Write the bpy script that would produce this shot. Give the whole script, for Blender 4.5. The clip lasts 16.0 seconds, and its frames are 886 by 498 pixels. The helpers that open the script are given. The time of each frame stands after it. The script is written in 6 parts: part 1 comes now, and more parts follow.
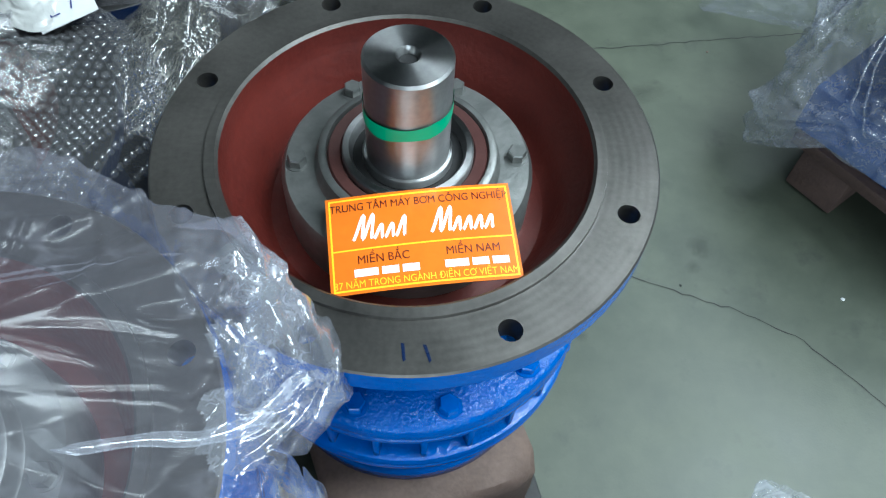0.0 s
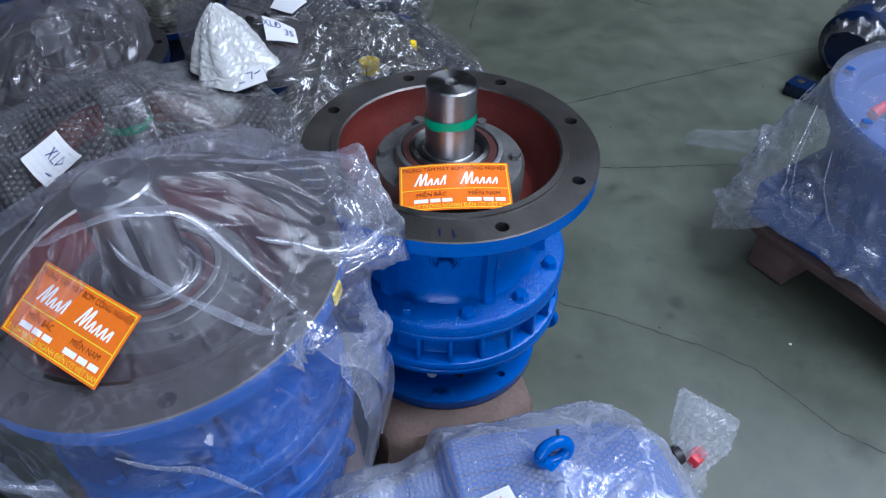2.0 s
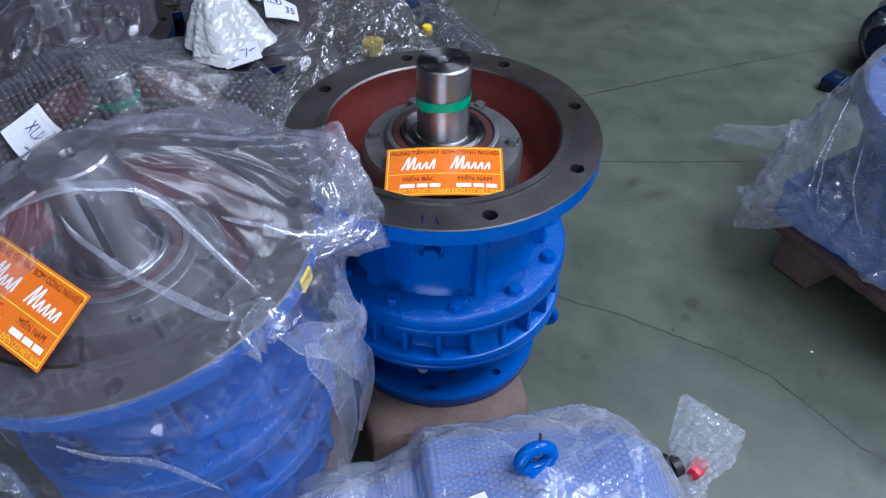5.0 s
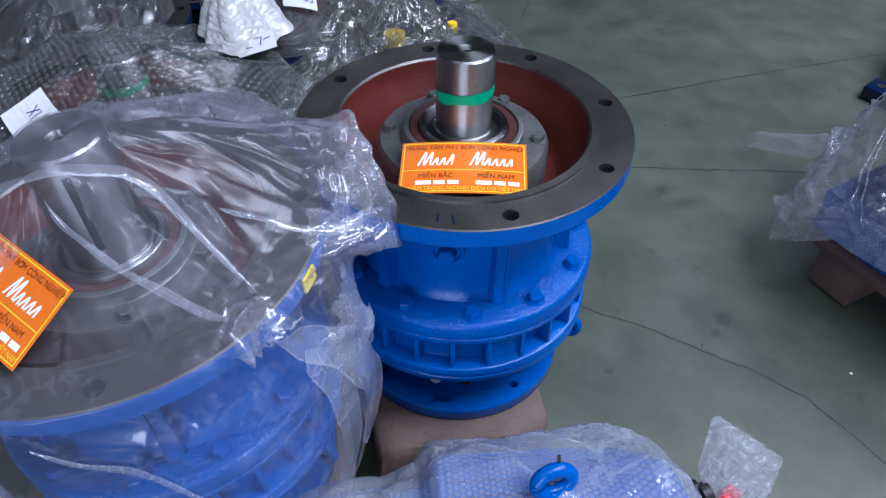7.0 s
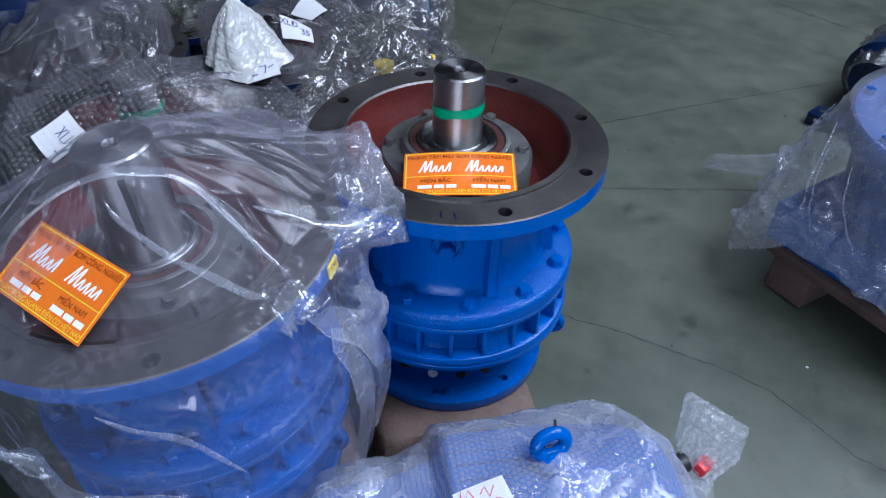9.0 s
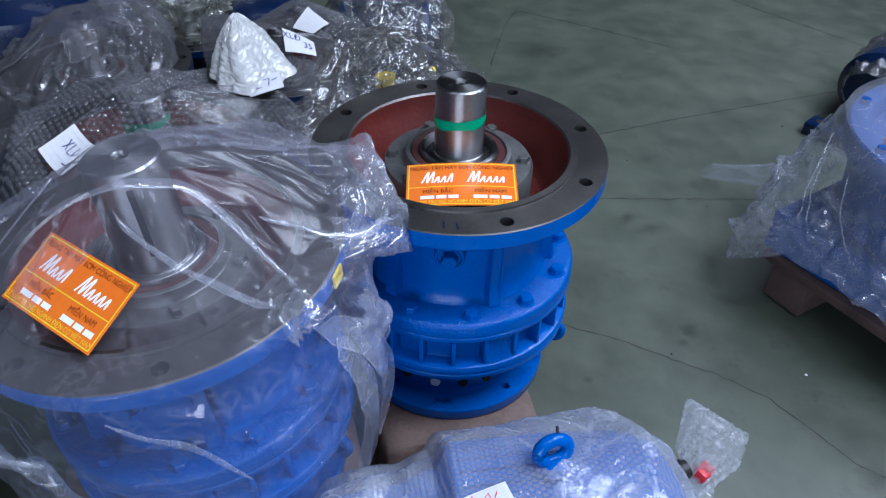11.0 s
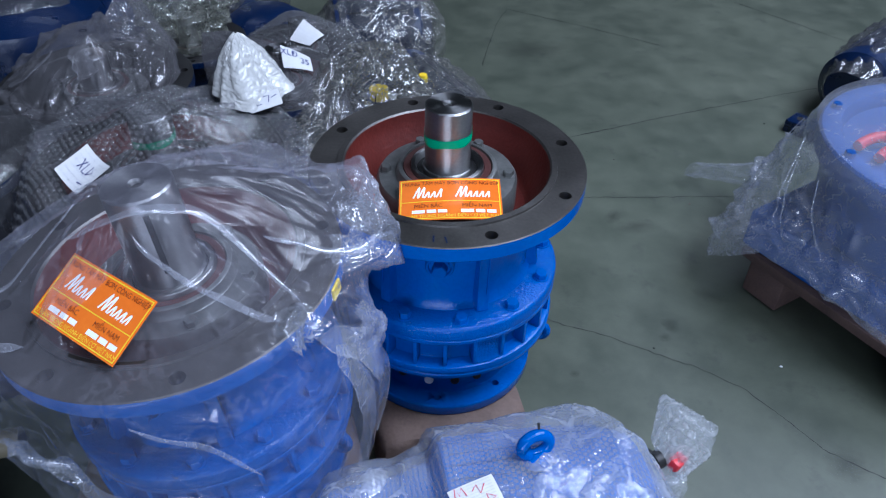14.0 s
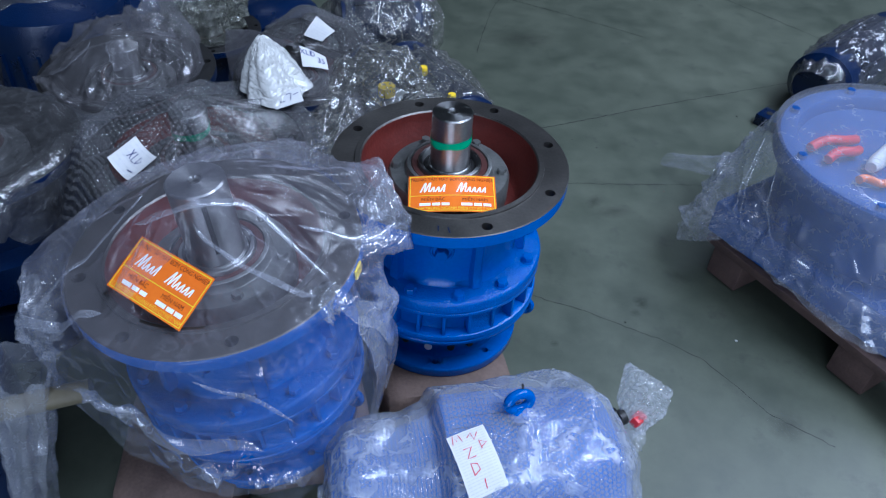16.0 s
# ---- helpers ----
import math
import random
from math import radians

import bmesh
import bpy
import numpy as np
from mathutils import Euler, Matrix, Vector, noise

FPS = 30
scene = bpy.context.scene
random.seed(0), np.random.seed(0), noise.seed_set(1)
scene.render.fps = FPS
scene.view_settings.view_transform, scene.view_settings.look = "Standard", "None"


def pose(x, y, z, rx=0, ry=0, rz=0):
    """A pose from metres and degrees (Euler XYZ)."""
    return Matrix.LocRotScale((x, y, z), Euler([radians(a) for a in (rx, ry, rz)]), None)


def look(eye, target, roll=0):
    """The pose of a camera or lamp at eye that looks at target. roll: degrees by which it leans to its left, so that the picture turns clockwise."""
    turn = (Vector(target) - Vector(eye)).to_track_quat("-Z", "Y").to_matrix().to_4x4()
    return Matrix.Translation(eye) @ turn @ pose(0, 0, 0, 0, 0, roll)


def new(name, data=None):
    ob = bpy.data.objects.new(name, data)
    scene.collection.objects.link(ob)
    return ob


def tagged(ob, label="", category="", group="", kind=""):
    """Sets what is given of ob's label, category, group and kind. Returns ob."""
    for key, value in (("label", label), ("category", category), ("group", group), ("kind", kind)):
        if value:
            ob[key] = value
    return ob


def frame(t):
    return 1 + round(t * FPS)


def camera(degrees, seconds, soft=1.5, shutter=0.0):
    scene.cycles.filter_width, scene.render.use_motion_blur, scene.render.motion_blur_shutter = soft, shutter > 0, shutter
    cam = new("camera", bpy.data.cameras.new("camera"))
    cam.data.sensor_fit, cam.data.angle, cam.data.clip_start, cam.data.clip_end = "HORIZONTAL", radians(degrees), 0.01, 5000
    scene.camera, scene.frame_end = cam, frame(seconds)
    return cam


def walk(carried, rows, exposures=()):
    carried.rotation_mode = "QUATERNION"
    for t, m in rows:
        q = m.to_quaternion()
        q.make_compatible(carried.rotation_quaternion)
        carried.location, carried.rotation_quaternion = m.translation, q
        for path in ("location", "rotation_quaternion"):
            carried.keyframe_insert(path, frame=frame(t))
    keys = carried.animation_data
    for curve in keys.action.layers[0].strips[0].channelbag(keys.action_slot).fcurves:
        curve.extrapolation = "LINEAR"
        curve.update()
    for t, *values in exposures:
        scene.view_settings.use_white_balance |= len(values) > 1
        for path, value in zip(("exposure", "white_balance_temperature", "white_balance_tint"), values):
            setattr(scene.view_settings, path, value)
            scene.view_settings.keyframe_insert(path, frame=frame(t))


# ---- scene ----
cam = camera(59.8, 16.0, soft=1.15)
PATH = [
    (0, (-0.003, -0.407, 1.014), (0.097, 0.695, -0.652), 4.2),
    (0.5, (0.011, -0.517, 1.033), (0.016, 0.716, -0.541), 2.1),
    (1, (0.023, -0.653, 1.086), (-0.03, 0.702, -0.384), 1.2),
    (1.5, (0.02, -0.816, 1.132), (-0.036, 0.626, -0.252), 1.5),
    (2, (0.02, -0.857, 1.137), (-0.023, 0.624, -0.207), 1.7),
    (2.5, (0.038, -0.849, 1.122), (-0.007, 0.636, -0.217), 1.5),
    (3, (0.056, -0.846, 1.118), (-0.008, 0.632, -0.228), 1.1),
    (3.5, (0.058, -0.836, 1.108), (-0.03, 0.629, -0.25), 0.9),
    (5.8, (0.086, -0.801, 1.082), (-0.102, 0.66, -0.271), 0.8),
    (6, (0.087, -0.795, 1.076), (-0.118, 0.664, -0.276), 0.7),
    (6.5, (0.081, -0.779, 1.06), (-0.127, 0.684, -0.287), 0.9),
    (7, (0.079, -0.773, 1.048), (-0.112, 0.697, -0.295), 1.2),
    (7.5, (0.052, -0.82, 1.061), (-0.107, 0.672, -0.262), 1.6),
    (8, (0.04, -0.857, 1.064), (-0.087, 0.659, -0.235), 2.1),
    (8.5, (0.046, -0.878, 1.069), (-0.063, 0.66, -0.206), 2.4),
    (9, (0.049, -0.888, 1.074), (-0.059, 0.662, -0.186), 2.2),
    (11.5, (0.045, -0.9, 1.081), (-0.062, 0.668, -0.156), 2.0),
    (12, (0.052, -0.896, 1.081), (-0.054, 0.672, -0.156), 2.0),
    (12.5, (0.057, -0.887, 1.078), (-0.048, 0.68, -0.16), 2.1),
    (13, (0.063, -0.881, 1.076), (-0.041, 0.682, -0.167), 2.1),
    (13.5, (0.06, -0.888, 1.092), (-0.042, 0.667, -0.161), 2.0),
    (14, (0.057, -0.939, 1.154), (-0.042, 0.607, -0.111), 1.5),
    (14.5, (0.06, -0.968, 1.192), (-0.027, 0.565, -0.089), 1.4),
    (15, (0.058, -0.994, 1.218), (-0.018, 0.533, -0.072), 1.7),
    (15.5, (0.052, -1.026, 1.246), (-0.014, 0.488, -0.059), 2.6),
    (16, (0.037, -1.063, 1.293), (-0.017, 0.432, -0.035), 3.8),
]
walk(cam, [(t, look(eye, target, roll)) for t, eye, target, roll in PATH],
     exposures=[(0.0, 0.6, 5750, -2), (0.5, 0.45, 5650, 5), (1.0, 0.55, 5450, 14), (1.5, 0.72, 5400, 15), (2.0, 0.18, 5450, 15), (2.6, 0.14, 5450, 15), (3.5, 0.15, 5450, 16), (7.0, 0.26, 5450, 18), (9.0, 0.16, 5400, 16), (13.5, 0.18, 5300, 16), (16.0, 0.10, 5100, 13)])

# ---- world and lamps: an indoor store under white ceiling lamps ----
world = bpy.data.worlds.new("store_air")
scene.world = world
world.use_nodes = True
world.node_tree.nodes["Background"].inputs["Color"].default_value = (0.55, 0.65, 0.8, 1)
world.node_tree.nodes["Background"].inputs["Strength"].default_value = 0.02


def ceiling_lamp(x, y, power, sx=2.2, sy=1.0, z=4.6, colour=(0.93, 0.97, 1.0)):
    data = bpy.data.lights.new("ceiling_lamp", "AREA")
    data.shape, data.size, data.size_y, data.energy, data.color = "RECTANGLE", sx, sy, power, colour
    new("ceiling_lamp", data).location = (x, y, z)


for x, y, power, sx, sy in ((-2.2, 3.6, 5, 1.2, 0.6), (3.6, 3.2, 62, 2.4, 1.4), (-1.6, -1.8, 8, 1.6, 0.8), (0.9, -2.3, 46, 2.4, 1.4), (2.5, -0.7, 215, 2.4, 1.4), (3.0, 1.6, 120, 2.4, 1.4)):
    ceiling_lamp(x, y, power, sx, sy)

# unseen front fill, added in an opening of the south wall
data = bpy.data.lights.new("front_fill_light", "AREA")
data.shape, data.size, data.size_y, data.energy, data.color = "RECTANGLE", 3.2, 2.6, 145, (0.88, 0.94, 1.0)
new("front_fill_light", data).matrix_basis = pose(-0.1, -5.98, 1.32, 90, 0, 0)


# ---- materials ----
def material(name):
    m = bpy.data.materials.new(name)
    m.use_nodes = True
    n = m.node_tree.nodes
    return m, n, m.node_tree.links, n["Principled BSDF"]


def add(nodes, kind, **values):
    node = nodes.new(kind)
    for key, value in values.items():
        node.inputs[key.replace("_", " ")].default_value = value
    return node


def surface(name, colour, colour2, rough=0.5, metal=0.0, scale=8.0, fine=120.0, bump=0.15, rough_var=0.12, coat=0.0, detail=6.0, depth=0.002, shine=0.5):
    """Two-scale mottled surface: a slow stain pattern over a fine grain, in object space."""
    m, n, l, p = material(name)
    at = n.new("ShaderNodeTexCoord")
    big = add(n, "ShaderNodeTexNoise", Scale=scale, Detail=detail, Roughness=0.6)
    small = add(n, "ShaderNodeTexNoise", Scale=fine, Detail=3.0)
    for t in (big, small):
        l.new(at.outputs["Object"], t.inputs["Vector"])
    both = n.new("ShaderNodeMix")
    both.inputs["Factor"].default_value = 0.3
    l.new(big.outputs["Fac"], both.inputs["A"])
    l.new(small.outputs["Fac"], both.inputs["B"])
    ramp = n.new("ShaderNodeValToRGB")
    ramp.color_ramp.elements[0].position, ramp.color_ramp.elements[1].position = 0.32, 0.68
    ramp.color_ramp.elements[0].color, ramp.color_ramp.elements[1].color = (*colour, 1), (*colour2, 1)
    l.new(both.outputs["Result"], ramp.inputs["Fac"])
    l.new(ramp.outputs["Color"], p.inputs["Base Color"])
    r = add(n, "ShaderNodeMapRange", To_Min=max(0.03, rough - rough_var), To_Max=min(1, rough + rough_var))
    l.new(big.outputs["Fac"], r.inputs["Value"])
    l.new(r.outputs["Result"], p.inputs["Roughness"])
    b = add(n, "ShaderNodeBump", Strength=bump, Distance=depth)
    l.new(small.outputs["Fac"], b.inputs["Height"])
    l.new(b.outputs["Normal"], p.inputs["Normal"])
    p.inputs["Metallic"].default_value = metal
    p.inputs["Coat Weight"].default_value = coat
    p.inputs["Specular IOR Level"].default_value = shine
    return m


def turned(name, colour, colour2, rough, rings=900.0, bump=0.08, metal=1.0, brushed=0.4):
    """Metal faced on a lathe: fine rings round the z axis, with smears of oil."""
    m = surface(name, colour, colour2, rough, metal, scale=14.0, fine=220.0, bump=0.04, rough_var=0.1)
    n, l = m.node_tree.nodes, m.node_tree.links
    p = n["Principled BSDF"]
    at = n.new("ShaderNodeTexCoord")
    wave = n.new("ShaderNodeTexWave")
    wave.wave_type, wave.rings_direction = "RINGS", "Z"
    wave.inputs["Scale"].default_value, wave.inputs["Distortion"].default_value = rings / 20, 0.6
    l.new(at.outputs["Object"], wave.inputs["Vector"])
    b = add(n, "ShaderNodeBump", Strength=bump, Distance=0.0006)
    l.new(wave.outputs["Fac"], b.inputs["Height"])
    l.new(b.outputs["Normal"], p.inputs["Normal"])
    round_z = n.new("ShaderNodeTangent")
    round_z.direction_type, round_z.axis = "RADIAL", "Z"
    l.new(round_z.outputs["Tangent"], p.inputs["Tangent"])
    p.inputs["Anisotropic"].default_value = brushed
    p.inputs["Anisotropic Rotation"].default_value = 0.25
    return m


BLUE = surface("blue_enamel", (0.001, 0.072, 0.34), (0.002, 0.106, 0.44), 0.20, scale=9, fine=170, bump=0.5, rough_var=0.05, depth=0.002, shine=0.30)
BLUE_CAST = surface("blue_enamel_on_cast_iron", (0.001, 0.062, 0.30), (0.002, 0.094, 0.40), 0.20, scale=30, fine=270, bump=0.7, rough_var=0.05, depth=0.0025, shine=0.30)
# Navy paint, deepened to carry the shade among the rear units.
DEEP_BLUE = surface("navy_enamel_with_shade", (0.001, 0.008, 0.036), (0.002, 0.014, 0.060), 0.3, scale=9, fine=260, bump=0.4, coat=0.15)
MID_BLUE = surface("mid_blue_enamel", (0.003, 0.045, 0.20), (0.005, 0.07, 0.29), 0.4, scale=9, fine=260, bump=0.4, coat=0.15)
# Faced iron darkened for shade under the rear wraps; also small dark parts.
DARK_IRON = turned("darkened_iron", (0.022, 0.022, 0.023), (0.045, 0.044, 0.044), 0.5, metal=0.6)
IRON = turned("faced_iron", (0.085, 0.080, 0.075), (0.15, 0.14, 0.13), 0.42, metal=0.85)
GREY_IRON = surface("grey_iron", (0.16, 0.165, 0.16), (0.27, 0.27, 0.26), 0.42, metal=0.75, scale=25, bump=0.3)
RED = surface("red_primer", (0.074, 0.0115, 0.009), (0.130, 0.020, 0.014), 0.42, scale=12, fine=180, bump=0.35, coat=0.1)
STEEL = turned("ground_steel", (0.31, 0.31, 0.31), (0.44, 0.44, 0.44), 0.34, bump=0.03, brushed=0.9, metal=1.0)
SEAL = surface("brown_rubber", (0.055, 0.020, 0.018), (0.085, 0.032, 0.028), 0.45, bump=0.2)
# Near-black, mostly standing in for the shade inside holes, slots and gaps.
DARK = surface("dark_gap", (0.006, 0.006, 0.007), (0.014, 0.013, 0.013), 0.6)
GREEN = surface("green_tape", (0.0, 0.30, 0.14), (0.0, 0.36, 0.18), 0.38, bump=0.1)
WOOD = surface("worn_timber", (0.080, 0.052, 0.042), (0.165, 0.112, 0.088), 0.75, scale=14, fine=160, bump=0.6)
# Reddish brown wood, darkened for the shadow around the pallet.
PALLET_WOOD = surface("shaded_pallet_wood", (0.042, 0.024, 0.020), (0.090, 0.054, 0.043), 0.8, scale=14, fine=160, bump=0.6)
PAPER = surface("white_paper", (0.56, 0.56, 0.57), (0.66, 0.66, 0.66), 0.7, bump=0.1)
ORANGE = surface("orange_print", (0.78, 0.16, 0.012), (0.86, 0.20, 0.015), 0.22, bump=0.02, rough_var=0.03, coat=0.4)
YELLOW = surface("yellow_print", (0.85, 0.62, 0.02), (0.88, 0.66, 0.03), 0.25, bump=0.02)
BROWN_INK = surface("brown_ink", (0.10, 0.012, 0.006), (0.12, 0.016, 0.008), 0.3, bump=0.02)
WHITE_INK = surface("white_ink", (0.85, 0.85, 0.83), (0.9, 0.9, 0.88), 0.3, bump=0.02)
BLUE_INK = surface("blue_ink", (0.015, 0.02, 0.12), (0.03, 0.04, 0.2), 0.5, bump=0.02)
RED_INK = surface("red_ink", (0.5, 0.03, 0.05), (0.6, 0.06, 0.08), 0.5, bump=0.02)
GREY_INK = surface("grey_ink", (0.50, 0.50, 0.53), (0.58, 0.58, 0.61), 0.6, bump=0.02)
FOAM = surface("white_foam", (0.41, 0.41, 0.40), (0.54, 0.54, 0.52), 0.25, scale=30, fine=80, bump=0.3, coat=0.4, depth=0.0025)
TUBE_BOARD = surface("pale_board", (0.10, 0.085, 0.050), (0.16, 0.135, 0.085), 0.6, bump=0.2)
RED_PLASTIC = surface("red_plastic", (0.55, 0.02, 0.03), (0.62, 0.04, 0.05), 0.4)
PLASTER = surface("grey_plaster", (0.17, 0.18, 0.19), (0.22, 0.23, 0.24), 0.8, scale=1.5, fine=40)


def floor_material():
    m, n, l, p = material("sealed_concrete")
    at = n.new("ShaderNodeTexCoord")
    big = add(n, "ShaderNodeTexNoise", Scale=1.6, Detail=7.0, Roughness=0.62)
    mid = add(n, "ShaderNodeTexNoise", Scale=9.0, Detail=6.0, Roughness=0.6)
    spots = add(n, "ShaderNodeTexNoise", Scale=13.0, Detail=6.0, Roughness=0.65)
    grain = add(n, "ShaderNodeTexNoise", Scale=260.0, Detail=3.0)
    for t in (big, mid, spots, grain):
        l.new(at.outputs["Object"], t.inputs["Vector"])
    mix = n.new("ShaderNodeMix")
    mix.inputs["Factor"].default_value = 0.45
    l.new(big.outputs["Fac"], mix.inputs["A"])
    l.new(mid.outputs["Fac"], mix.inputs["B"])
    ramp = n.new("ShaderNodeValToRGB")
    ramp.color_ramp.elements[0].position, ramp.color_ramp.elements[1].position = 0.33, 0.68
    ramp.color_ramp.elements[0].color, ramp.color_ramp.elements[1].color = (0.043, 0.053, 0.038, 1), (0.109, 0.121, 0.087, 1)
    l.new(mix.outputs["Result"], ramp.inputs["Fac"])
    stain = n.new("ShaderNodeValToRGB")
    stain.color_ramp.elements[0].position, stain.color_ramp.elements[1].position = 0.58, 0.72
    stain.color_ramp.elements[0].color, stain.color_ramp.elements[1].color = (0, 0, 0, 1), (0.45, 0.45, 0.45, 1)
    l.new(spots.outputs["Fac"], stain.inputs["Fac"])
    dirt = n.new("ShaderNodeMix")
    dirt.data_type = "RGBA"
    l.new(stain.outputs["Color"], dirt.inputs["Factor"])
    l.new(ramp.outputs["Color"], dirt.inputs["A"])
    dirt.inputs["B"].default_value = (0.032, 0.035, 0.032, 1)
    l.new(dirt.outputs["Result"], p.inputs["Base Color"])
    r = add(n, "ShaderNodeMapRange", To_Min=0.34, To_Max=0.6)
    l.new(mid.outputs["Fac"], r.inputs["Value"])
    l.new(r.outputs["Result"], p.inputs["Roughness"])
    b = add(n, "ShaderNodeBump", Strength=0.15, Distance=0.001)
    l.new(grain.outputs["Fac"], b.inputs["Height"])
    l.new(b.outputs["Normal"], p.inputs["Normal"])
    return m


def film_material(name, haze=0.08, tint=(0.9, 0.93, 1.0), crease=10.0, rough=0.12, bump=0.5, gloss=1.0, see=(0.95, 0.96, 0.97), white=0.25, fine=4.0, edge=0.55):
    """Thin clear film: mostly seen through, glossy by angle, faintly milky, whiter where it is creased."""
    m, n, l, p = material(name)
    n.remove(p)
    out = n["Material Output"]
    at = n.new("ShaderNodeTexCoord")
    lines = []
    for scale in (crease, crease * fine):
        ridge = add(n, "ShaderNodeTexNoise", Scale=scale, Detail=2.5, Roughness=0.5, Distortion=0.4)
        l.new(at.outputs["Object"], ridge.inputs["Vector"])
        fold = add(n, "ShaderNodeMapRange", From_Min=0.0, From_Max=0.09, To_Min=1.0, To_Max=0.0)
        off = n.new("ShaderNodeMath")
        off.operation = "SUBTRACT"
        off.inputs[1].default_value = 0.5
        l.new(ridge.outputs["Fac"], off.inputs[0])
        size = n.new("ShaderNodeMath")
        size.operation = "ABSOLUTE"
        l.new(off.outputs["Value"], size.inputs[0])
        l.new(size.outputs["Value"], fold.inputs["Value"])
        lines.append(fold.outputs["Result"])
    soft = n.new("ShaderNodeMath")
    soft.operation = "MULTIPLY_ADD"
    soft.inputs[1].default_value = 0.35
    l.new(lines[1], soft.inputs[0])
    l.new(lines[0], soft.inputs[2])
    b = add(n, "ShaderNodeBump", Strength=bump, Distance=0.05 / crease)
    l.new(soft.outputs["Value"], b.inputs["Height"])
    milky = n.new("ShaderNodeMath")
    milky.operation, milky.use_clamp = "MULTIPLY", True
    l.new(lines[0], milky.inputs[0])
    l.new(lines[1], milky.inputs[1])
    cloudy = n.new("ShaderNodeMath")
    cloudy.operation, cloudy.use_clamp = "MULTIPLY_ADD", True
    cloudy.inputs[1].default_value, cloudy.inputs[2].default_value = white, haze
    l.new(milky.outputs["Value"], cloudy.inputs[0])
    clear = add(n, "ShaderNodeBsdfTransparent", Color=(*see, 1))
    milk = add(n, "ShaderNodeBsdfDiffuse", Color=(*tint, 1))
    glow = add(n, "ShaderNodeBsdfTranslucent", Color=(*tint, 1))
    l.new(b.outputs["Normal"], milk.inputs["Normal"])
    shine = add(n, "ShaderNodeBsdfGlossy", Color=(1, 1, 1, 1), Roughness=rough)
    l.new(b.outputs["Normal"], shine.inputs["Normal"])
    cloud = n.new("ShaderNodeMixShader")
    l.new(milk.outputs[0], cloud.inputs[1])
    l.new(glow.outputs[0], cloud.inputs[2])
    body = n.new("ShaderNodeMixShader")
    l.new(cloudy.outputs["Value"], body.inputs["Fac"])
    l.new(clear.outputs[0], body.inputs[1])
    l.new(cloud.outputs[0], body.inputs[2])
    angle = add(n, "ShaderNodeLayerWeight", Blend=0.5)
    l.new(b.outputs["Normal"], angle.inputs["Normal"])
    steep = n.new("ShaderNodeMath")
    steep.operation = "POWER"
    steep.inputs[1].default_value = 4.0
    l.new(angle.outputs["Facing"], steep.inputs[0])
    gain = n.new("ShaderNodeMath")
    gain.operation, gain.use_clamp = "MULTIPLY_ADD", True
    gain.inputs[1].default_value, gain.inputs[2].default_value = edge, 0.055 * gloss
    l.new(steep.outputs["Value"], gain.inputs[0])
    top = n.new("ShaderNodeMixShader")
    l.new(gain.outputs["Value"], top.inputs["Fac"])
    l.new(body.outputs[0], top.inputs[1])
    l.new(shine.outputs[0], top.inputs[2])
    l.new(top.outputs[0], out.inputs["Surface"])
    return m


FLOOR = floor_material()
FILM = film_material("clear_film", haze=0.095, crease=9.0, bump=0.02, rough=0.20, gloss=0.32, edge=0.25, see=(0.94, 0.94, 0.955), tint=(0.87, 0.86, 1.0), white=0.07, fine=6.0)
FOLD = film_material("folded_film", haze=0.20, crease=14.0, bump=0.03, rough=0.08, gloss=0.9, see=(0.95, 0.96, 0.98), tint=(0.88, 0.90, 1.0), white=0.16, fine=5.0)
CREASE = film_material("sharp_film_edge", haze=0.2, crease=20.0, bump=0.1, rough=0.10, gloss=0.8, see=(0.95, 0.96, 0.98), tint=(0.9, 0.92, 1.0), white=0.15)
CRUSHED = film_material("crushed_film", haze=0.24, crease=30.0, bump=0.15, rough=0.09, gloss=1.8, see=(0.94, 0.95, 0.97), tint=(0.88, 0.90, 1.0), white=0.12)
FILM_SKIRT = film_material("milky_bag_film", haze=0.075, crease=9.0, bump=0.03, rough=0.08, gloss=1.0, see=(0.96, 0.965, 0.98), tint=(0.86, 0.88, 1.0), white=0.12, fine=6.0)
FILM_SOFT = film_material("thick_clear_film", haze=0.135, crease=8.0, bump=0.05, rough=0.12, gloss=0.7, tint=(0.72, 0.70, 0.74), white=0.06, see=(0.70, 0.70, 0.72))
CLING = film_material("crumpled_cling_film", haze=0.08, crease=22.0, bump=0.6, rough=0.09, gloss=1.7, white=0.10, tint=(0.75, 0.75, 0.78), see=(0.62, 0.62, 0.64))
LUMP = film_material("bunched_cling_film", haze=0.115, crease=24.0, bump=0.7, rough=0.08, gloss=1.7, white=0.25, tint=(0.77, 0.76, 0.70), see=(0.60, 0.60, 0.60))
SHEET = film_material("slack_clear_sheet", haze=0.22, crease=9.0, bump=0.06, rough=0.08, gloss=1.2, white=0.12, tint=(0.88, 0.90, 1.0))
BUBBLE_FILM = film_material("bubble_film", haze=0.06, crease=10.0, bump=0.15, rough=0.16, gloss=0.5, white=0.04, tint=(0.75, 0.75, 0.78), see=(0.76, 0.76, 0.78))
BUBBLE = film_material("bubble_domes", haze=0.09, crease=30.0, bump=0.10, rough=0.11, gloss=1.05, white=0.05, tint=(0.8, 0.8, 0.83), see=(0.84, 0.84, 0.85))
BUBBLE_WRAP = film_material("milky_bubble_film", haze=0.28, tint=(0.71, 0.73, 0.77), crease=9.0, bump=0.28, rough=0.11, gloss=0.6, white=0.30)


